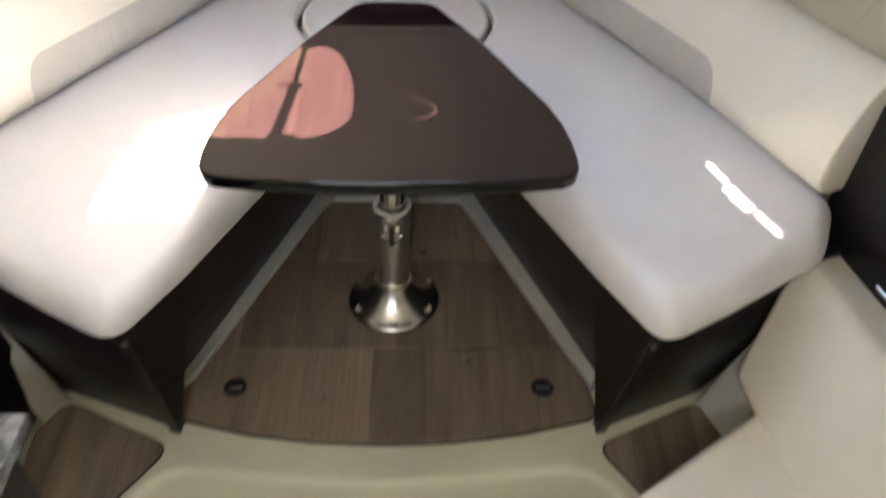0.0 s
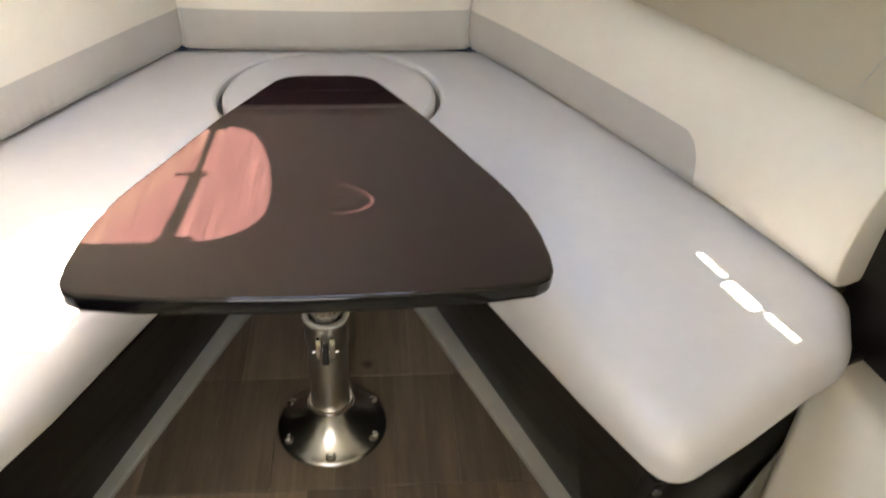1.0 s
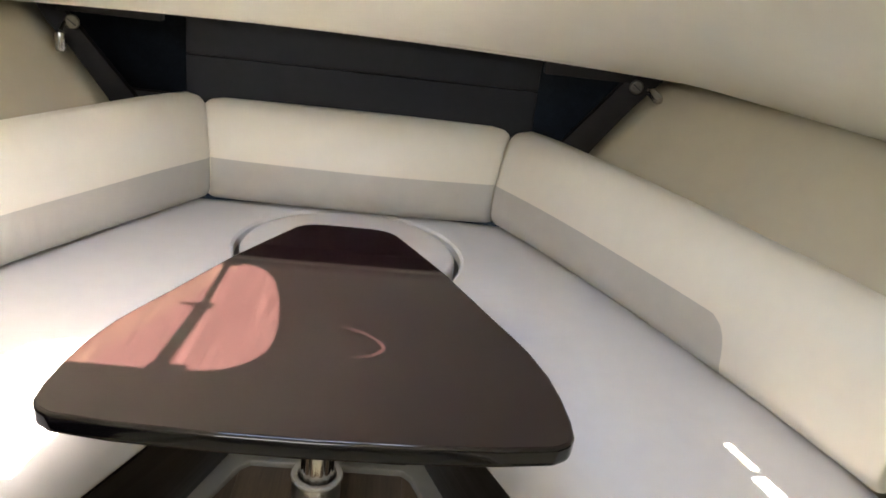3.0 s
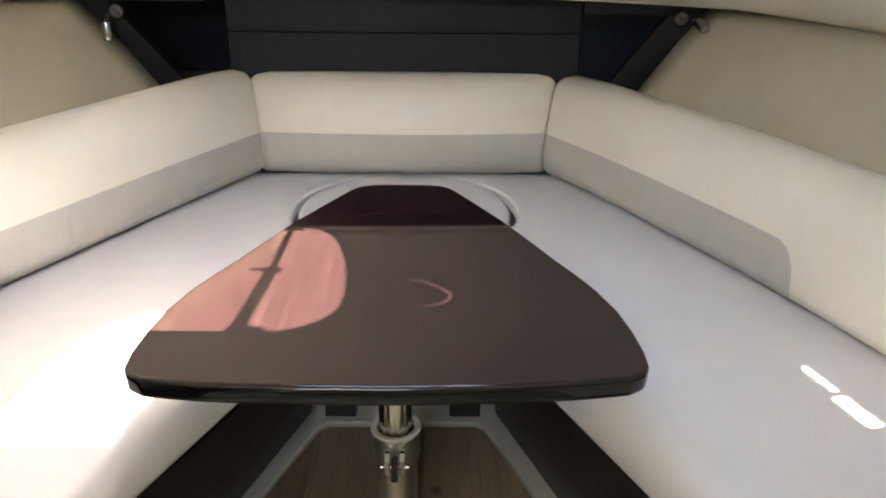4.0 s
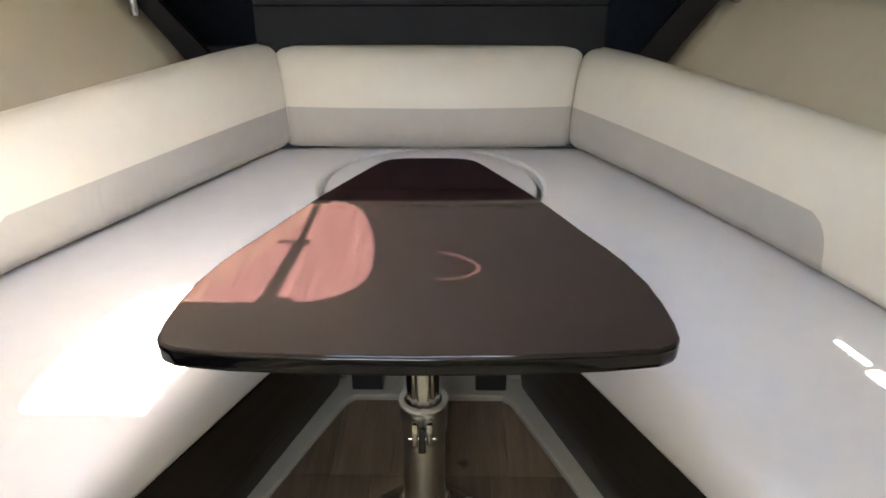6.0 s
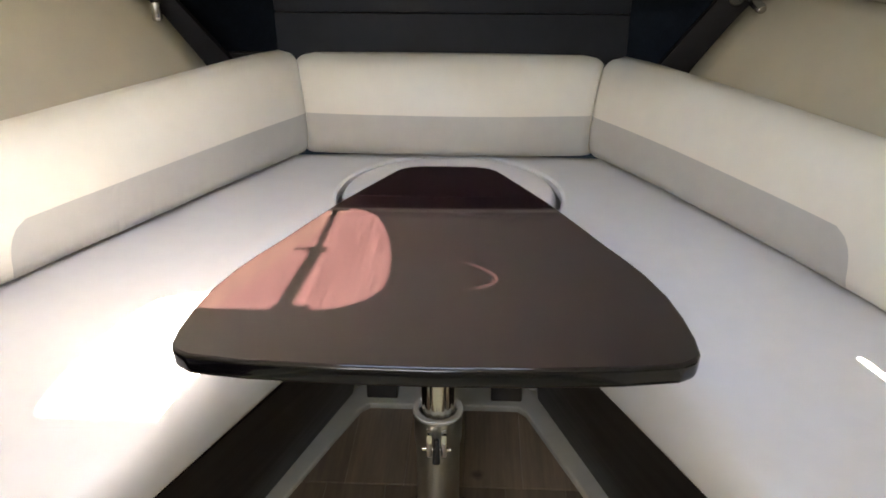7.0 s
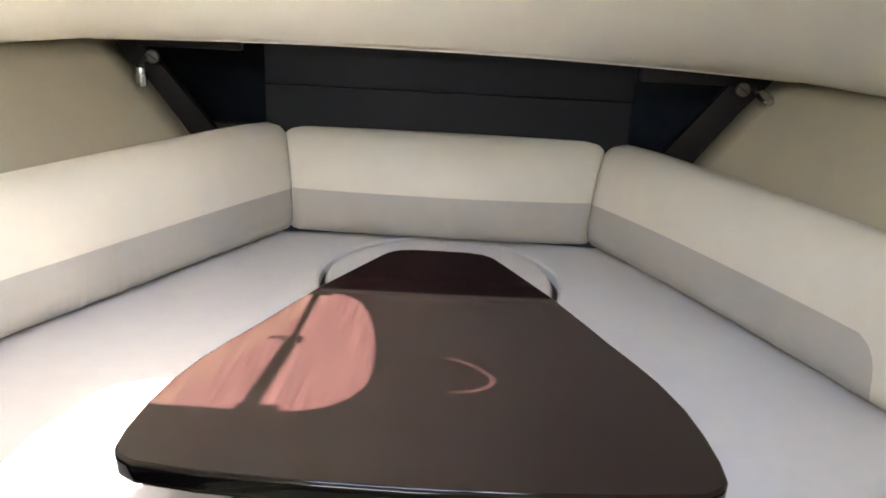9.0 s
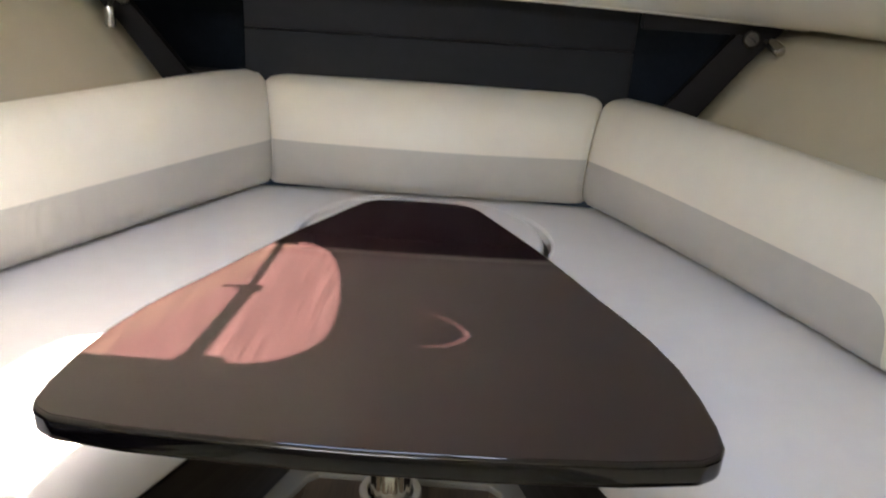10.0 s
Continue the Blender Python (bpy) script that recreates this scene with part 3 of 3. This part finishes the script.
def berth_cabinet(s):
    c = thing("berth_cabinet", (s * 0.4, 1.5, 0.0), "dark espresso veneer berth front below the white cushion", "berth cabinet", "berth cabinets")
    k = 0.016
    b0 = [(0.384 + s * 0.008, 1.138), (0.413 + s * 0.008, 1.262), (0.196, 1.862)]
    t0 = [(0.418 + s * k, 1.100), (0.344 + s * k, 1.236), (0.138 + s * k, 1.715)]
    lo = [Vector((s * x, y, -0.008)) for x, y in b0]
    hi = [Vector((s * x, y, 0.300)) for x, y in t0]
    bm = bmesh.new()
    off = Vector((s * 0.02, 0, 0))
    rows = [[bm.verts.new(p) for p in r] for r in (lo, hi, [p + off for p in hi], [p + off for p in lo])]
    rows.append(rows[0])
    for a, b in zip(rows, rows[1:]):
        for i in range(2):
            bm.faces.new((a[i], a[i + 1], b[i + 1], b[i]))
    bm.faces.new([rows[j][0] for j in range(4)])
    bm.faces.new([rows[j][2] for j in range(4)])
    part("side_panel", bm, M_RISER, c)
    part("end_panel", slab([(s * 0.388 + 0.008, 1.142, -0.008), (s * 0.620, 1.236, -0.008), (s * 0.86, 1.33, 0.302), (s * 0.42 + k, 1.104, 0.302)], 0.018 * -s, 0.002), M_RISER, c)
    part("corner_post", hexa([(s * 0.384 + 0.008, 1.134, -0.010), (s * 0.404 + 0.008, 1.138, -0.010), (s * 0.414 + 0.008, 1.164, -0.010), (s * 0.396 + 0.008, 1.166, -0.010),
                              (s * 0.410 + k, 1.092, 0.298), (s * 0.430 + k, 1.096, 0.298), (s * 0.430 + k, 1.120, 0.298), (s * 0.404 + k, 1.118, 0.298)], 0.003), M_RISER, c)
    part("bunk_board", slab([(s * 0.424, 1.106, 0.298), (s * 0.86, 1.33, 0.298), (s * 0.47, 2.25, 0.298), (s * 0.16, 1.76, 0.298)], -0.012 * s, 0.0), M_RISER, c)
    part("snap_stud", lathe([(0.006, 0), (0.006, 0.003), (0.003, 0.005)], (s * 0.416 + k, 1.092, 0.285), 16, Matrix.Rotation(radians(90), 4, "X")), M_DULL, c)
    return c


berth_cabinet(1)
berth_cabinet(-1)

strip_thing = thing("sole_margin", (0, 1.5, 0), "grey moulded margin round the wooden sole under the table", "moulding", kind="structure")
OUT = bow([(0.423, 1.264), (0.196, 1.862), (0.17, 1.90), (-0.17, 1.90), (-0.196, 1.862), (-0.408, 1.264), (-0.390, 1.240), (-0.377, 1.250), (-0.169, 1.806), (-0.151, 1.824), (0.151, 1.824), (0.169, 1.806), (0.392, 1.250), (0.400, 1.236)])
part("margin", pad(OUT, -0.009, 0.010, 0.004, 0.001, grid=0, step=0.05), M_GREY, strip_thing)
part("bow_mould", slab([(-0.24, 1.895, 0.0), (0.24, 1.895, 0.0), (0.24, 1.95, 0.30), (-0.24, 1.95, 0.30)], -0.02, 0.003), M_GREY, strip_thing)

for s in (-1, 1):
    st = thing("table_rest", (s * 0.128, 1.88, 0.008), "small black plastic block on the grey mould", "bracket", "table rests")
    part("block", box((s * 0.128 - 0.032, 1.842, 0.008), (s * 0.128 + 0.032, 1.905, 0.075), 0.004), M_BLACK, st)

# outline of the U-shaped berth cushion, starboard half from the middle round to the middle
SEAT_R = [(0.0, 1.80), (0.098, 1.785), (0.136, 1.710), (0.228, 1.480), (0.340, 1.222), (0.420, 1.064), (0.55, 1.138), (0.67, 1.214), (0.740, 1.252), (0.794, 1.36),
          (0.76, 1.58), (0.45, 2.33), (0.0, 2.36)]


def skew(x, y):
    """The berth lies a little to starboard of the middle at its aft end, and is wider to port."""
    w = min(1.0, max(0.0, (1.75 - y) / 0.4))
    if x < -0.3 and y > 1.33:
        return Vector((x * (1 + 0.10 * min(1.0, (2.35 - y) / 0.9)), y))
    return Vector((x + 0.016 * w, y))


seat_out = [skew(*p) for p in SEAT_R] + [skew(-x, y) for x, y in SEAT_R[-2:0:-1]]
seat_out = fillet(seat_out, [0, 0.06, 0, 0, 0, 0.052, 0, 0.12, 0.10, 0.06, 0, 0.05, 0, 0.05, 0, 0.06, 0.10, 0.12, 0, 0.052, 0, 0, 0, 0.06], 8)
PLUG = [Vector((0.238 * math.cos(a), 2.068 + 0.238 * math.sin(a))) for a in np.linspace(0, 2 * math.pi, 72, endpoint=False)]


def seat_crown(x, y):
    return noise.noise(Vector((x * 5, y * 5, 0.3))) * 0.0018


berth = thing("berth_cushion", (0, 1.6, 0.31), "white vinyl V-shaped berth cushion with a round inset", "cushion")
GROOVE = [Vector((0.244 * math.cos(a), 2.068 + 0.244 * math.sin(a))) for a in np.linspace(0, 2 * math.pi, 72, endpoint=False)]
bm = pad(seat_out, 0.303, SEAT, 0.048, 0.016, holes=[GROOVE], crown=seat_crown, steps=6, grid=0.022, step=0.015)
rows = []
for d, dz in ((0.0, 0.0), (0.006, -0.004), (0.008, -0.02), (-0.03, -0.03)):
    rows.append([bm.verts.new((p.x * (1 - d / 0.244), 2.068 + (p.y - 2.068) * (1 - d / 0.244), SEAT + dz + (seat_crown(p.x, p.y) if dz > -0.01 else 0))) for p in GROOVE])
for a, b in zip(rows, rows[1:]):
    for i in range(len(a)):
        k = (i + 1) % len(a)
        bm.faces.new((a[i], a[k], b[k], b[i]))
part("cover", bm, M_SEAT, berth)
plug = thing("round_cushion", (0, 2.068, 0.33), "round white vinyl cushion let into the berth cushion", "cushion")
part("pad", pad([Vector((0.225 * math.cos(a), 2.068 + 0.225 * math.sin(a))) for a in np.linspace(0, 2 * math.pi, 72, endpoint=False)],
                0.31, SEAT + 0.003, 0.012, 0.004, grid=0.05), M_SEAT, plug)

# profile of a back cushion: distance outwards and height, from the foot of its face upwards and round
FACE = [(0.058, 0.3885), (0.030, 0.3900), (0.010, 0.395), (-0.004, 0.406), (-0.0120, 0.422), (-0.014, 0.440), (-0.012, 0.470), (-0.006, 0.496), (0.004, 0.525), (0.016, 0.553), (0.030, 0.578), (0.046, 0.598), (0.066, 0.612), (0.090, 0.616)]
REST = [(0.106, 0.608), (0.116, 0.590), (0.118, 0.55), (0.110, 0.42), (0.100, 0.396), (0.06, 0.390)]


def back_cushion(name, label, A, B, miter_a, miter_b, stripe_from, stripe_to, round_from, round_to, crease=0.0, lift=0.0, bulge=0.0, drop=0.0):
    """A to B: the foot of the face; miter: metres along the path gained per metre outwards."""
    A, B = Vector(A), Vector(B)
    t = (B - A).normalized()
    n = Vector((t.y, -t.x))
    if n.dot((A + B) / 2 - Vector((0, 1.0))) < 0:
        n = -n
    length = (B - A).length
    prof = FACE + REST
    cen = (0.06, 0.50)
    ob = thing(name, ((A.x + B.x) / 2, (A.y + B.y) / 2, 0.39), label, "back cushion", "berth back cushions")

    def at(s, d, z, f=1.0):
        d, z = cen[0] + (d - cen[0]) * f, cen[1] + (z - cen[1]) * f
        s0 = -miter_a * d
        s1 = length + miter_b * d
        w = s0 + (s1 - s0) * s / length
        p = A + t * w + n * (d - bulge * 4 * s * (length - s) / length ** 2)
        zz = z - 0.008 + lift * (z - 0.385) / 0.23
        e = min(s, length - s)
        if bulge > 0 and e < 0.045 and z > 0.54:
            zz -= 0.014 * (1 - e / 0.045) ** 2 * (z - 0.54) / 0.076
        if bulge < 0 and s < 0.2 and z > 0.45:
            zz -= 0.010 * (1 - s / 0.2) ** 2 * (z - 0.45) / 0.166
        b = noise.noise(Vector((p.x * 4, p.y * 4, z * 5))) * 0.002
        return Vector((p.x, p.y, zz)) + Vector((n.x, n.y, 0)) * b

    r = 0.018
    stations = [(r * (1 - math.cos(a)), 1 - 0.08 * (1 - math.sin(a))) for a in np.linspace(0, math.pi / 2, 6)]
    cols = [(s, f) for s, f in stations]
    k = max(2, int((length - 2 * r) / 0.025))
    cols += [(r + (length - 2 * r) * i / k, 1.0) for i in range(1, k)]
    cols += [(length - s, f) for s, f in reversed(stations)]
    bm = bmesh.new()
    rows = [[bm.verts.new(at(s, d, z, f)) for d, z in prof] for s, f in cols]
    m = len(prof)
    for a, b in zip(rows, rows[1:]):
        for i in range(m):
            j = (i + 1) % m
            bm.faces.new((a[i], a[j], b[j], b[i]))
    bm.faces.new(rows[0])
    bm.faces.new(rows[-1][::-1])
    part("cover", bm, M_BACK, ob, "", True, 70)
    # the darker lower panel, sewn on
    low = [(0.026, 0.3905), (0.009, 0.3955), (-0.005, 0.406), (-0.0130, 0.422), (-0.0150, 0.440), (-0.0138, 0.460), (-0.0115, 0.473), (-0.009, 0.485), (-0.0065, 0.4945)]
    low = [(d, 0.3905 + (z - 0.3905) * (1 - drop / 0.105)) for d, z in low]
    bm = bmesh.new()
    rows = []
    k = int((stripe_to - stripe_from) / 0.006)
    for i in range(k + 1):
        row = []
        for d, z in low:
            top = max(0.0, min(1.0, (z + drop - 0.435) / 0.060))
            cut = 1 - math.sqrt(max(0.0, 1 - top * top))
            a, b = stripe_from + round_from * cut, stripe_to - round_to * cut
            s = a + (b - a) * i / k
            f = 1.0
            for e in (s, length - s):
                if e < r:
                    f = min(f, 1 - 0.08 * (1 - math.sqrt(max(0, 1 - (1 - e / r) ** 2))))
            d2 = d - 0.0016
            if crease:
                env = math.exp(-((s - crease) / 0.11) ** 2) * (1 - top * 0.5)
                d2 -= 0.0062 * env * abs(math.sin(s * 130 + 4 * noise.noise(Vector((s * 20, z * 8, 0))))) * (0.4 + noise.noise(Vector((s * 30, 0, 1))))
            row.append(bm.verts.new(at(s, d2, z, f)))
        rows.append(row)
    for a, b in zip(rows, rows[1:]):
        for i in range(len(low) - 1):
            bm.faces.new((a[i], a[i + 1], b[i + 1], b[i]))
    part("lower_panel", bm, M_STRIPE, ob, "greyer vinyl lower panel")
    return ob


back_cushion("back_cushion", "cream vinyl back cushion with grey lower panel across the bow", (-0.343, 2.289), (0.320, 2.291), 0.40, 0.40, 0.001, 0.662, 0, 0, lift=0.004, bulge=0.018, drop=0.001)
back_cushion("back_cushion", "long cream vinyl back cushion with grey lower panel", (0.322, 2.296), (0.762, 1.352), 0.92, 0.0, 0.001, 0.730, 0, 0.05, lift=0.004, bulge=-0.026)
back_cushion("back_cushion", "long cream vinyl back cushion with creased grey lower panel", (-0.345, 2.296), (-0.822, 1.352), 0.88, 0.0, 0.001, 0.765, 0, 0.05, crease=0.52, lift=0.012, bulge=-0.006, drop=0.005)

# ---- table on its pedestal ----
table = thing("dining_table", (0, 1.475, 0), "dark glossy lacquered wooden table on a steel pedestal", "table")
TT = [(0.0, 1.809), (0.045, 1.808), (0.070, 1.802), (0.086, 1.788), (0.103, 1.757), (0.132, 1.702), (0.163, 1.642), (0.200, 1.557), (0.223, 1.502), (0.246, 1.452), (0.263, 1.410), (0.279, 1.354), (0.286, 1.305), (0.2885, 1.260), (0.2865, 1.230), (0.279, 1.214), (0.262, 1.204), (0.20, 1.195), (0.10, 1.189), (0.0, 1.187)]
tab = [Vector(p) for p in TT] + [Vector((-x, y)) for x, y in TT[-2:0:-1]]
turn = Matrix.Rotation(radians(0.6), 2)
tab = [turn @ (p - Vector((0, 1.475))) + Vector((0.011, 1.475)) for p in tab]
tab = fillet(tab, 0.02, 4)
rim = dense(tab if area2(tab) > 0 else tab[::-1], 0.012)
part("edge_band", pad(rim, TOP - 0.027, TOP - 0.0004, 0.0045, 0.010, grid=0, steps=6), M_EDGE, table, "black lacquered edge band")
for f in table.children[0].data.polygons:
    f.use_smooth = f.area < 0.001
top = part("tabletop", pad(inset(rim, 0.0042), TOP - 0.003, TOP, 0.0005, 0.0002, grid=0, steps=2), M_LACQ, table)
for f in top.data.polygons:
    f.use_smooth = False
PC = Vector((0.006, 1.480, 0.0))
base = part("base_plate", lathe([(0.0985, 0.000), (0.0995, 0.002), (0.0985, 0.005), (0.094, 0.008), (0.085, 0.0125), (0.062, 0.034), (0.047, 0.053), (0.041, 0.064)], PC, 64), M_POLISH, table, "polished steel flared base")
for i in range(6):
    a = math.pi / 6 + math.pi / 3 * i
    p = PC + Vector((0.0845 * math.cos(a), 0.0845 * math.sin(a), 0.010))
    part("bolt", lathe([(0.0095, 0), (0.0095, 0.004), (0.0085, 0.0065), (0.005, 0.0068), (0.0045, 0.004)], p, 16), M_CHROME, base)
part("base_ring", lathe([(0.0375, 0.058), (0.0392, 0.060), (0.0392, 0.069), (0.0375, 0.072), (0.033, 0.072), (0.033, 0.058)], PC, 40), M_CHROME, table)
part("lower_tube", lathe([(0.0332, 0.06), (0.0332, 0.255), (0.032, 0.257)], PC, 48), M_STEEL, table)
part("collar_sleeve", lathe([(0.0355, 0.206), (0.0362, 0.209), (0.0362, 0.255), (0.0355, 0.257)], PC, 48), M_STEEL, table)
part("collar", lathe([(0.0335, 0.2570), (0.0375, 0.2575), (0.0386, 0.2590), (0.0386, 0.2620), (0.0376, 0.2635), (0.0305, 0.2635), (0.0290, 0.2625), (0.0290, 0.251)], PC, 48, None, False), M_NYLON, table, "pale collar ring")
flutes = bmesh.new()
ring0 = []
for z in (0.20, 0.505):
    ring0.append([flutes.verts.new(PC + Vector(((0.0252 - 0.0012 * (k % 6 in (0, 1))) * math.cos(k * math.pi / 36), (0.0252 - 0.0012 * (k % 6 in (0, 1))) * math.sin(k * math.pi / 36), z))) for k in range(72)])
for k in range(72):
    flutes.faces.new((ring0[0][k], ring0[0][(k + 1) % 72], ring0[1][(k + 1) % 72], ring0[1][k]))
part("upper_tube", flutes, M_CHROME, table, "fluted chrome inner tube")
part("top_flange", lathe([(0.03, 0.496), (0.075, 0.500), (0.078, 0.5065)], PC, 40), M_BLACK, table)
for x in (-0.011, 0.011):
    part("clamp_lug", box((PC.x + x - 0.0045, 1.429, 0.209), (PC.x + x + 0.0045, 1.451, 0.251), 0.003), M_CHROME, table)
part("clamp_screw", rod((PC.x - 0.021, 1.435, 0.221), (PC.x + 0.021, 1.435, 0.221), 0.0035), M_CHROME, table)
part("clamp_lever", hexa([(PC.x + x, y, z) for x, y, z in ((-0.006, 1.417, 0.205), (0.006, 1.417, 0.205), (0.006, 1.427, 0.205), (-0.006, 1.427, 0.205),
                                                           (-0.004, 1.427, 0.243), (0.004, 1.427, 0.243), (0.004, 1.435, 0.243), (-0.004, 1.435, 0.243))], 0.003), M_BLACK, table)

# ---- aft seat and starboard panel ----
seat2 = thing("bench", (0.75, 0.8, 0.0), "cream vinyl side seat with a leaning backrest", "bench")
part("seat_base", hexa([(0.47, 0.2, -0.02), (1.0, 0.2, -0.02), (0.9, 1.15, -0.02), (0.60, 1.04, -0.02),
                        (0.46, 0.2, 0.05), (1.0, 0.2, 0.05), (0.9, 1.15, 0.05), (0.60, 1.03, 0.05)], 0.01), M_GREY, seat2)
part("seat_pad", hexa([(0.37, 0.2, 0.045), (0.75, 0.2, 0.045), (0.69, 1.092, 0.045), (0.40, 0.900, 0.045),
                       (0.36, 0.2, 0.15), (0.75, 0.2, 0.15), (0.65, 1.087, 0.15), (0.385, 0.910, 0.15)], 0.02, 4), M_BACK, seat2)
part("backrest", hexa([(0.70, 0.25, 0.12), (0.80, 0.25, 0.10), (0.745, 1.20, 0.10), (0.607, 1.150, 0.145),
                       (0.87, 0.35, 0.305), (0.97, 0.35, 0.29), (0.845, 1.345, 0.28), (0.737, 1.313, 0.305)], 0.025, 4), M_BACK, seat2)
for s, w in ((-1, 0.032), (1, 0.17)):
    m = thing("hull_mould", (s * 0.7, 1.25, 0), "grey moulded gelcoat coaming beside the berth", "moulding", kind="structure")
    part("coaming", hexa([(s * 0.596, 1.205, -0.01), (s * 0.63, 1.10 if s > 0 else 1.155, -0.01), (s * (0.63 + w), 1.20 - w * 0.2, -0.01), (s * (0.60 + w), 1.25, -0.01),
                          (s * 0.80, 1.315, 0.27), (s * 0.80, 1.24, 0.16 if s > 0 else 0.25), (s * (0.80 + w * 0.5), 1.25, 0.16 if s > 0 else 0.25), (s * (0.80 + w * 0.7), 1.36, 0.27)], 0.006), M_GREY, m)
    part("sole_lip", slab([(s * 0.596, 1.205, -0.008), (s * 0.612, 1.212, -0.008), (s * 0.650, 1.04, -0.008), (s * 0.634, 1.04, -0.008)], 0.012 * s, 0.003), M_GREY, m)
panel = thing("wall_panel", (0.9, 1.2, 0.2), "black lacquered side panel with a chrome pull", "wall panel", kind="structure")
part("board", slab([(0.808, 1.40, 0.05), (0.93, 0.80, 0.05), (0.97, 0.80, 0.60), (0.850, 1.40, 0.60)], 0.02, 0.003), M_RISER, panel)
part("pull", rod((0.846, 1.215, 0.300), (0.872, 1.09, 0.298), 0.006), M_CHROME, panel)
panel2 = thing("wall_panel", (-0.9, 1.2, 0.2), "black lacquered side panel beside the berth", "wall panel", kind="structure")
part("board", slab([(-0.655, 1.215, -0.005), (-0.70, 0.80, -0.005), (-0.98, 0.80, 0.60), (-0.935, 1.40, 0.60)], -0.02, 0.003), M_RISER, panel2)
galley = thing("galley_unit", (-0.75, 0.6, 0), "low black galley unit with a speckled stone top", "cabinet")
part("carcass", box((-1.02, 0.2, -0.01), (-0.515, 0.925, 0.268), 0.004), M_BLACK, galley)
part("worktop", box((-1.03, 0.2, 0.270), (-0.492, 0.952, 0.300), 0.006), M_STONE, galley, "grey speckled stone worktop")

# ---- wooden sole: planks ----
ARC = [(0.384, 1.165), (0.25, 1.131), (0.12, 1.114), (0.0, 1.109)]
WOOD = both([(0.0, 1.821), (0.150, 1.821), (0.167, 1.805), (0.390, 1.250), (0.400, 1.180), *ARC])
if area2(WOOD) < 0:
    WOOD = WOOD[::-1]


def clip(poly, lo, hi, ax):
    """The part of a convex outline between two lines."""
    for sign, v in ((1, lo), (-1, -hi)):
        out = []
        for a, b in zip(poly, poly[1:] + poly[:1]):
            da, db = sign * a[ax] - v, sign * b[ax] - v
            if da >= 0:
                out.append(a)
            if da * db < 0:
                out.append(a.lerp(b, da / (da - db)))
        poly = out
        if len(poly) < 3:
            return []
    return poly


def plank(poly, z0, z1, parent):
    bm = bmesh.new()
    poly = [p for i, p in enumerate(poly) if (p - poly[i - 1]).length > 1e-4]
    if area2(poly) < 0:
        poly = poly[::-1]
    top = inset(poly, 0.0008)
    a = [bm.verts.new((p.x, p.y, z0)) for p in poly]
    b = [bm.verts.new((p.x, p.y, z1 - 0.0006)) for p in poly]
    c = [bm.verts.new((p.x, p.y, z1)) for p in top]
    for r, q in ((a, b), (b, c)):
        for i in range(len(r)):
            k = (i + 1) % len(r)
            bm.faces.new((r[i], r[k], q[k], q[i]))
    bm.faces.new(c)
    return part("plank", bm, M_PLANK, parent, "", False)


bm = bmesh.new()
fill(bm, inset(WOOD, -0.004), -0.006, (), 0)
part("joint_bed", bm, M_JOINT, sole)
ROWS = [(1.08, 1.338, 0.0), (1.341, 1.599, 0.045), (1.6015, 1.86, -0.03)]
for y0, y1, shift in ROWS:
    band = clip(WOOD, y0, y1, 1)
    x = -0.46 + shift
    while x < 0.46:
        p = clip(band, x, x + 0.1065, 0) if band else []
        if p and abs(area2(p)) > 4e-4:
            plank(p, -0.008, 0.0, sole)
        x += 0.107
for s in (-1, 1):
    PANEL = fillet(bow([(s * 0.391, 1.105), (s * 0.606, 1.206), (s * 0.638, 1.140), (s * 0.62, 0.60), (s * 0.47, 0.60), (s * 0.460, 1.000)]), [0.03, 0.03, 0.02, 0, 0, 0.05], 5)
    if area2(PANEL) < 0:
        PANEL = PANEL[::-1]
    bm = bmesh.new()
    fill(bm, inset(PANEL, -0.004), -0.0085, (), 0)
    part("joint_bed", bm, M_JOINT, sole)
    x = -0.66
    while x < 0.66:
        p = clip(PANEL, x, x + 0.0615, 0)
        if p and len(p) > 2 and abs(area2(p)) > 4e-4:
            plank(p, -0.0095, -0.004, sole)
        x += 0.062

for s in (-1, 1):
    ring = thing("lift_ring", (s * 0.2985 + 0.0045, 1.235, 0.0), "round black lifting ring let into the wooden sole", "lift ring", "sole lifting rings")
    part("bezel", lathe([(0.022, 0.0), (0.0225, 0.002), (0.020, 0.0035), (0.017, 0.003), (0.016, 0.0005), (0.003, 0.0005)], (s * 0.2985 + 0.0045, 1.235, 0.0005), 32), M_BLACK, ring)
    part("bail", box((s * 0.2985 + 0.0045 - 0.013, 1.2335, 0.001), (s * 0.2985 + 0.0045 + 0.013, 1.2375, 0.0042), 0.001), M_STEEL, ring)
